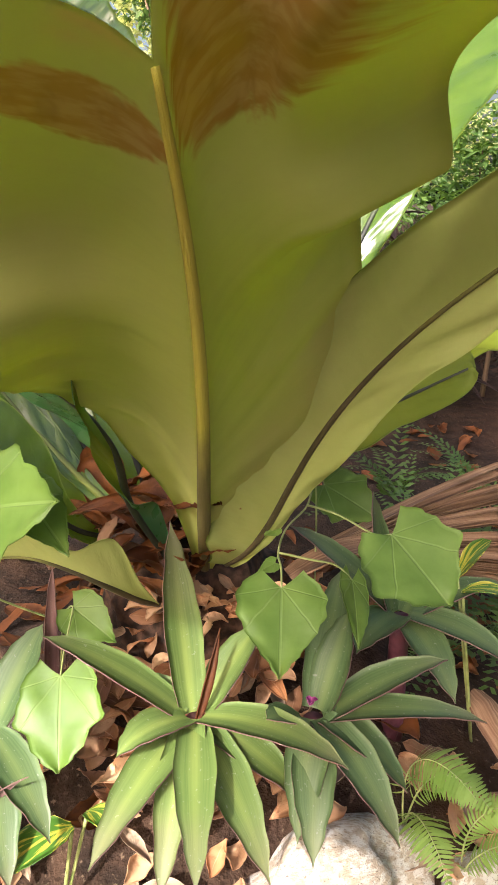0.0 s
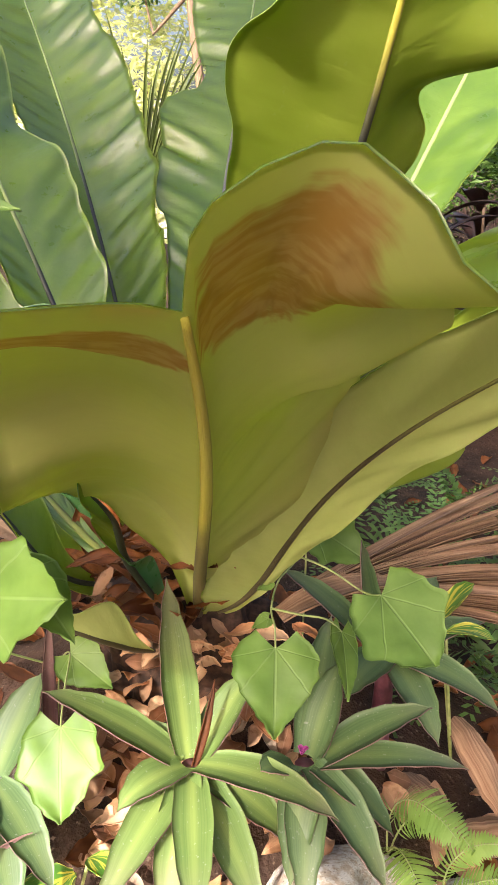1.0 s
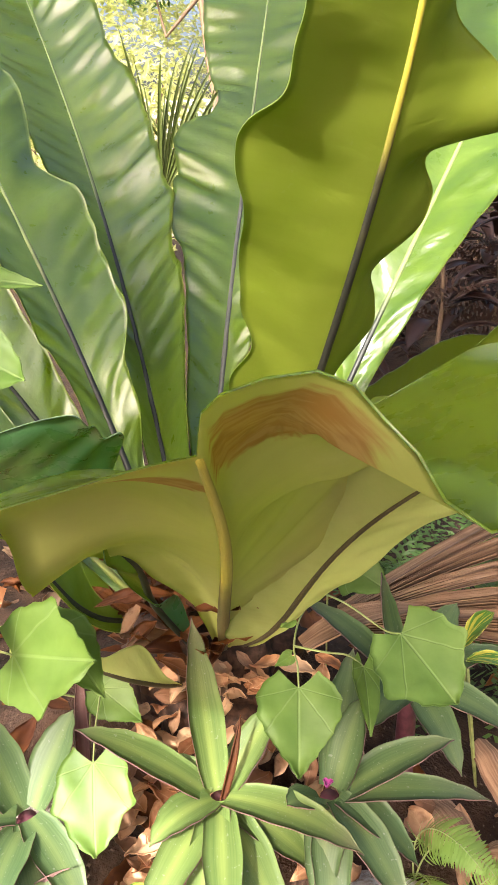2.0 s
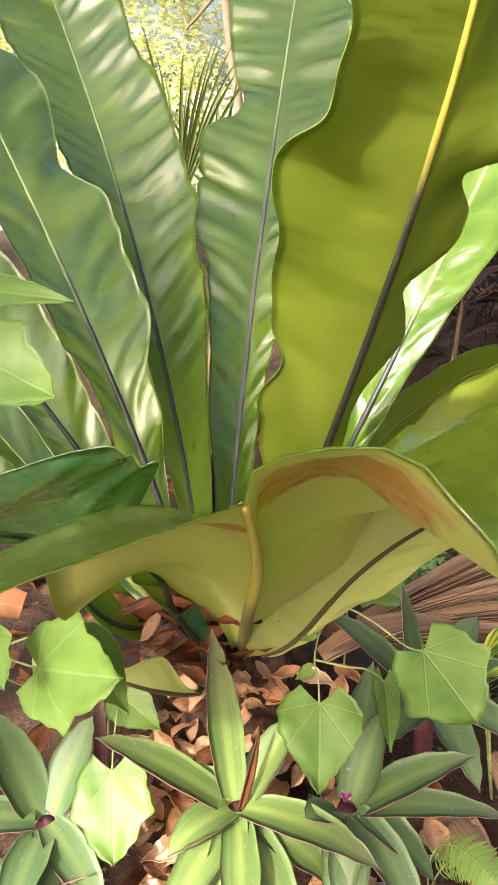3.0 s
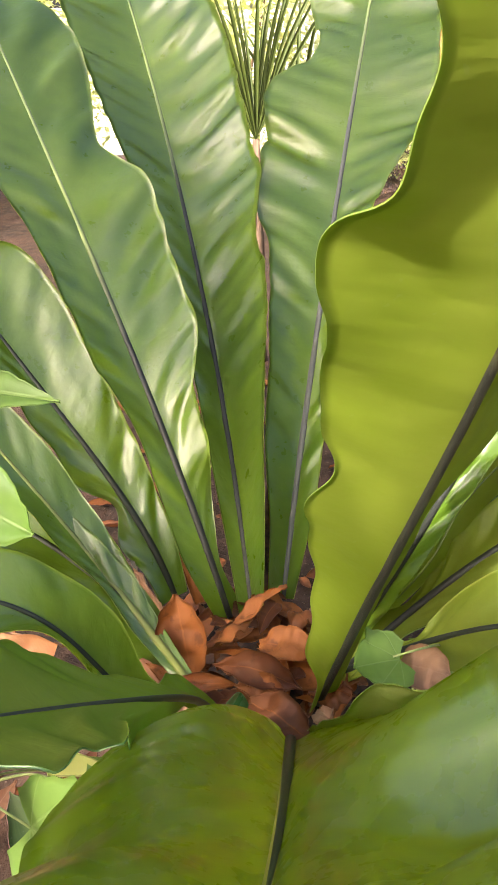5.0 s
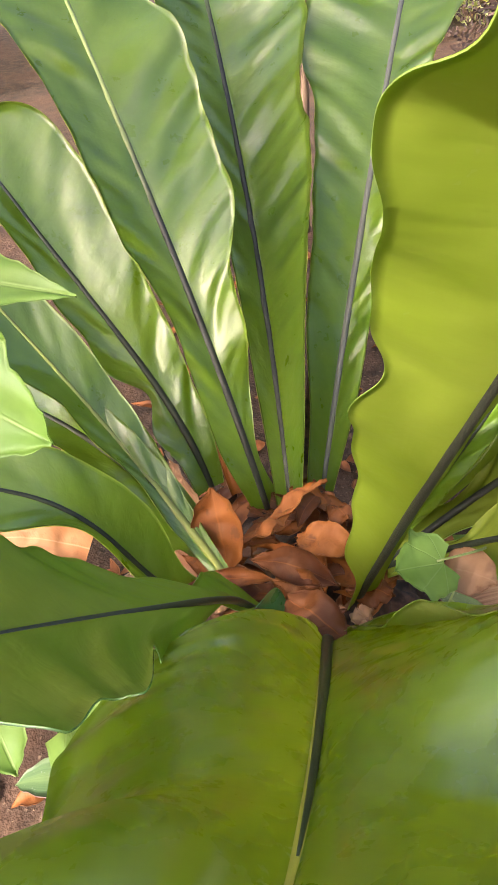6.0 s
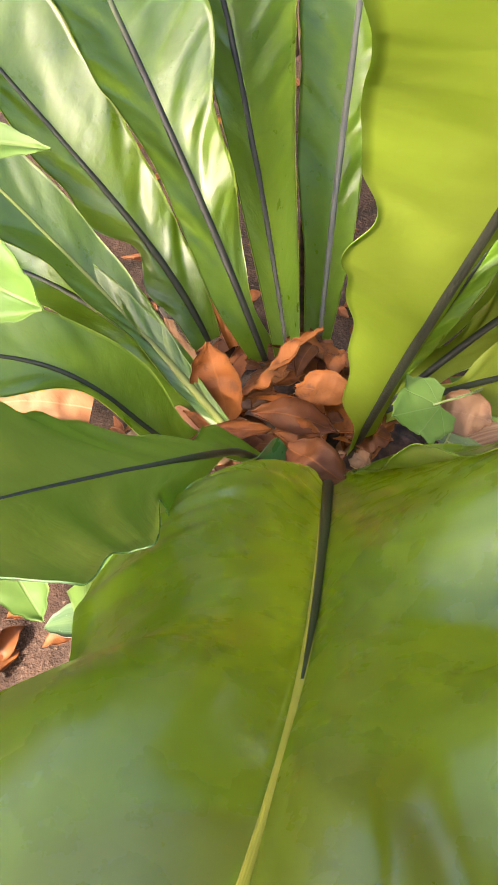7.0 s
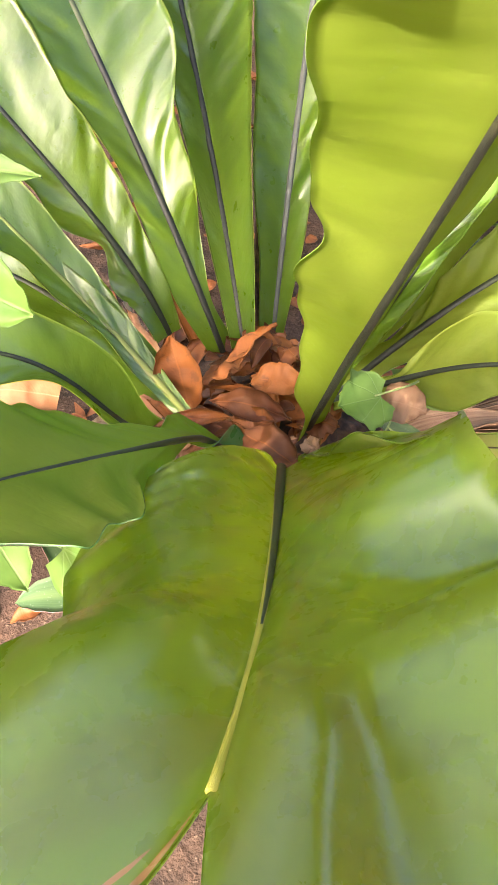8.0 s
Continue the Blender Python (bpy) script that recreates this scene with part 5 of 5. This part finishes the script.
# young palms
def young_palm(place, crown, leaves, length, seed, label, spread=0.5):
    ob = tagged(empty("young_palm", place), label, "palm", "young palms")
    rng = random.Random(seed)
    limb(ob, [place, crown], 0.02, 0.012, "stem")
    for k in range(leaves):
        a = 6.28 * k / leaves + rng.uniform(-0.3, 0.3)
        sp = spread * rng.uniform(0.25, 1.0)
        way = Vector((math.cos(a) * sp, math.sin(a) * sp * 0.6, 1)).normalized()
        end = Vector(crown) + way * length * rng.uniform(0.75, 1.1)
        rib = (crown, Vector(crown).lerp(end, 0.35), Vector(crown).lerp(end, 0.7), end + Vector((math.cos(a) * 0.06, 0, -0.02)))
        lf = strap_leaf("leaflet", ob, rib, rng.uniform(0.010, 0.017), k, (PALM, PALM), fold=0.4, nu=10, nv=2, ref=(1, 0.3, 0), profile=(0.4, 0.9, 1.0, 0.9, 0.6, 0.05), thick=0.0012)
        lf.matrix_parent_inverse = ob.matrix_world.inverted()


young_palm((-0.28, 2.84, 0), (-0.28, 2.84, 0.80), 24, 0.55, 1, "young palm with a fan of narrow upright leaflets", 0.62)
young_palm((-0.20, 3.1, 0), (-0.16, 3.1, 0.78), 12, 0.5, 2, "young palm with stiff narrow leaflets", 0.95)


# dead, dark undergrowth on the far side
def dead_thicket():
    rng = random.Random(77)
    verts, faces = [], []
    for _ in range(620):
        x, y = rng.uniform(0.35, 2.6), rng.uniform(2.9, 4.4)
        p = Vector((x, y, rng.uniform(0.0, 0.55)))
        way = Vector((rng.gauss(0, 0.7), rng.gauss(0, 0.5), rng.uniform(0.15, 1.0))).normalized()
        ln = rng.uniform(0.25, 0.6)
        side = way.cross(Vector((rng.gauss(0, 1), rng.gauss(0, 1), 0.3))).normalized()
        for s in range(14):
            f = 0.2 + 0.8 * s / 14
            q = p + way * (ln * f) - Vector((0, 0, 0.25 * ln * f * f))
            l2 = 0.07 * (1.1 - f)
            for sg in (-1, 1):
                d = (side * sg + way * 0.5).normalized()
                o = len(verts)
                verts += [q, q + d * l2 * 0.5 + way * 0.008, q + d * l2, q + d * l2 * 0.5 - way * 0.008]
                faces.append((o, o + 1, o + 2, o + 3))
    tagged(new("undergrowth", to_mesh("undergrowth", verts, faces, None, (DEAD,), smooth=False)), "tangle of dark dead fern fronds behind the plant", "undergrowth", kind="stuff")


dead_thicket()


def maroon_shrub(x, y, seed):
    ob = tagged(empty("maroon_shrub", (x, y, 0)), "dark shrub with broad maroon and blackish leaves", "shrub", "maroon shrubs behind the fern")
    rng = random.Random(seed)
    for k in range(26):
        a, h = rng.uniform(0, 6.28), rng.uniform(0.08, 0.75)
        p = Vector((x + 0.05 * math.cos(a), y + 0.05 * math.sin(a), h))
        d = Vector((math.cos(a), math.sin(a), rng.uniform(-0.5, 0.7))).normalized() * rng.uniform(0.16, 0.28)
        rib = (p, p + d * 0.33 + Vector((0, 0, 0.03)), p + d * 0.66 + Vector((0, 0, 0.02)), p + d - Vector((0, 0, 0.03)))
        lf = strap_leaf("leaf", ob, rib, rng.uniform(0.06, 0.10), k, (MAROON, MAROON), fold=0.25, nu=10, nv=4, profile=(0.15, 0.7, 1.0, 0.9, 0.6, 0.03), thick=0.001)
        lf.matrix_parent_inverse = ob.matrix_world.inverted()
    limb(ob, [(x, y, 0), (x + 0.02, y, 0.4), (x, y, 0.75)], 0.012, 0.006, "stem")


for k, (x, y) in enumerate([(0.75, 2.75), (1.05, 3.0), (1.35, 2.6), (0.55, 3.2), (1.7, 3.1)]):
    maroon_shrub(x, y, 50 + k)


def shade_plants():
    """Low dark ferns on the ground between the fern and the path."""
    rng = random.Random(91)
    for k, (x, y) in enumerate([(0.48, 1.45), (0.62, 1.7), (0.40, 1.75), (0.75, 1.35), (0.58, 1.2), (0.36, 1.18), (0.46, 1.02), (0.52, 1.32), (0.33, 1.42), (0.68, 1.05), (0.85, 1.6), (0.30, 1.02)]):
        ob = tagged(empty("shade_fern", (x, y, ground_height(x, y))), "dark low fern in the shade on the soil", "fern", "dark ferns in the shade")
        verts, faces = [], []
        for j in range(9):
            a = rng.uniform(0, 6.28)
            end = Vector((x + math.cos(a) * 0.22, y + math.sin(a) * 0.22, 0.12 + rng.random() * 0.12))
            rib = (Vector((x, y, 0.0)), Vector((x, y, 0.15)), Vector((x, y, 0.2)).lerp(end, 0.6), end)
            pts = [bezier(rib, i / 16) for i in range(17)]
            for i in range(3, 17):
                t = (pts[min(i + 1, 16)] - pts[i - 1]).normalized()
                s = t.cross(Vector((0, 0, 1))).normalized()
                for sg in (-1, 1):
                    d = (s * sg + t * 0.4).normalized() * 0.045 * (1.15 - i / 17)
                    o = len(verts)
                    verts += [pts[i] - t * 0.005, pts[i] + d * 0.5 + t * 0.004, pts[i] + d, pts[i] + d * 0.5 - t * 0.008]
                    faces.append((o, o + 1, o + 2, o + 3))
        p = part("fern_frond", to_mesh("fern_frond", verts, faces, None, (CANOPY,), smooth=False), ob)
        p.matrix_parent_inverse = ob.matrix_world.inverted()


shade_plants()


# ---- the unseen tree added to shade the fern ----
def shade_tree():
    """An unseen light crown added between the sun and the plant: its sprays throw the dappled shade."""
    ob = tagged(empty("tree", (-3.6, -2.9, 0)), "unseen shade tree whose light crown hangs towards the fern", "tree", "shade trees")
    limb(ob, [(-3.6, -2.9, -0.05), (-3.45, -2.7, 1.6), (-3.1, -2.5, 2.9)], 0.14, 0.08, "trunk")
    shaded = ((-0.37, 0.94, 0.60, 0.32, 2400), (-0.42, 1.35, 1.10, 0.40, 1300), (-0.05, 1.40, 0.95, 0.45, 1500), (0.10, 1.75, 1.35, 0.45, 1300), (-0.30, 1.90, 1.30, 0.40, 1000), (-0.15, 2.1, 0.05, 0.60, 1200),
              (-0.02, 0.42, 0.82, 0.13, 200), (-0.28, 1.10, 0.66, 0.20, 1500), (0.36, 0.68, 0.26, 0.30, 900), (0.62, 0.95, 0.15, 0.35, 900), (1.30, 1.50, 0.00, 0.40, 700), (0.15, 2.60, 0.00, 0.50, 900), (1.35, 2.90, 0.30, 0.90, 1500))
    # each clump is set on the sun's line to shade its listed spot
    for k, (x, y, z, r, count) in enumerate(shaded):
        q = Vector((x, y, z)) + SUN_FROM * (4.6 + 0.25 * (k % 3))
        limb(ob, [(-3.1, -2.5, 2.9), Vector((-2.9, -2.4, 3.3)).lerp(q, 0.5), q], 0.03, 0.008)
        cr = part("crown", leaf_cloud("crown", ((*q, r),), count, 0.11, CANOPY, 41 + k), ob)
        cr.matrix_parent_inverse = ob.matrix_world.inverted()
    # unseen overhead crown, added to dim the sky's reflection in the fronds
    q = (-1.5, 0.7, 4.1)
    limb(ob, [(-3.1, -2.5, 2.9), (-2.2, -0.9, 3.9), q], 0.05, 0.01)
    cr = part("crown", leaf_cloud("crown", ((*q, 0.75),), 1100, 0.15, CANOPY, 81), ob)
    cr.matrix_parent_inverse = ob.matrix_world.inverted()


shade_tree()


def light_blocking_trees():
    """Unseen trees added on the sides that the path looks away from, to cut horizon light."""
    for k, (x, y) in enumerate(((-6.0, 2.4), (-6.6, -1.6), (0.9, -6.8), (4.2, -5.6), (6.4, -2.4), (6.6, 1.2), (5.6, 4.6))):
        crowns = [(x, y, 3.2, 1.5), (x + 0.7, y - 0.5, 2.0, 1.2), (x - 0.7, y + 0.5, 2.1, 1.2), (x, y, 1.0, 1.0)]
        tree((x, y, 0), (x + 0.1, y, 3.4), 0.13, crowns, 1900, 0.34, CANOPY, 60 + k, "unseen added tree whose dense dark green crown blocks low sky light", "trees round the garden")


light_blocking_trees()


# ---- small details in the lilies ----
def dried_lily_leaf():
    rib = ((-0.055, 0.662, 0.258), (-0.046, 0.668, 0.29), (-0.036, 0.682, 0.32), (-0.030, 0.70, 0.35))
    ob = strap_leaf("dry_leaf", None, rib, 0.013, 7, (DRY, DRY), fold=0.9, ref=(1, 0.3, 0))
    tagged(ob, "narrow curled orange-brown dry leaf standing in the lily", "leaf", "dead leaves at the foot of the fern")


dried_lily_leaf()


def husk(a, b, width, seed, label):
    """A stiff curved piece of fallen palm sheath lying on the soil."""
    a, b = Vector(a), Vector(b)
    rib = (a, a.lerp(b, 0.33) + Vector((0, 0, 0.02)), a.lerp(b, 0.66) + Vector((0, 0, 0.02)), b)
    ob = strap_leaf("palm_sheath", None, rib, width, seed, (STRAW, STRAW), fold=-0.45, nu=20, nv=8, profile=(0.6, 0.9, 1.0, 1.0, 0.85, 0.4), thick=0.003, wavy=0.003)
    tagged(ob, label, "palm sheath", "fallen palm sheaths")


husk((0.235, 0.80, 0.10), (0.285, 0.70, 0.09), 0.06, 1, "tan curved piece of dry palm sheath on the soil")
husk((0.30, 0.72, 0.07), (0.40, 0.70, 0.08), 0.07, 2, "brown weathered piece of palm sheath beside the small fern")
husk((0.33, 0.86, 0.14), (0.36, 0.72, 0.10), 0.05, 3, "tan split strip of dry palm sheath on the soil")


def lily_flower(place):
    ob = tagged(empty("lily_flower", place), "small magenta flower bracts in the middle of the lily", "flower")
    for k, a in enumerate((0.3, 2.2, 4.4)):
        d = Vector((math.cos(a), math.sin(a), 0.5)).normalized() * 0.008
        p = Vector(place)
        rib = (p, p + d * 0.4 + Vector((0, 0, 0.004)), p + d * 0.8 + Vector((0, 0, 0.004)), p + d)
        lf = strap_leaf("bract", ob, rib, 0.007, k, (MAGENTA, MAGENTA), fold=0.5, nu=8, nv=4)
        lf.matrix_parent_inverse = ob.matrix_world.inverted()


MAGENTA = plain_surface("magenta_bract", (0.30, 0.03, 0.18), (0.45, 0.08, 0.30), 0.45, 80.0, (0.5, 0.06, 0.3), 0.3)
lily_flower((0.070, 0.650, 0.285))
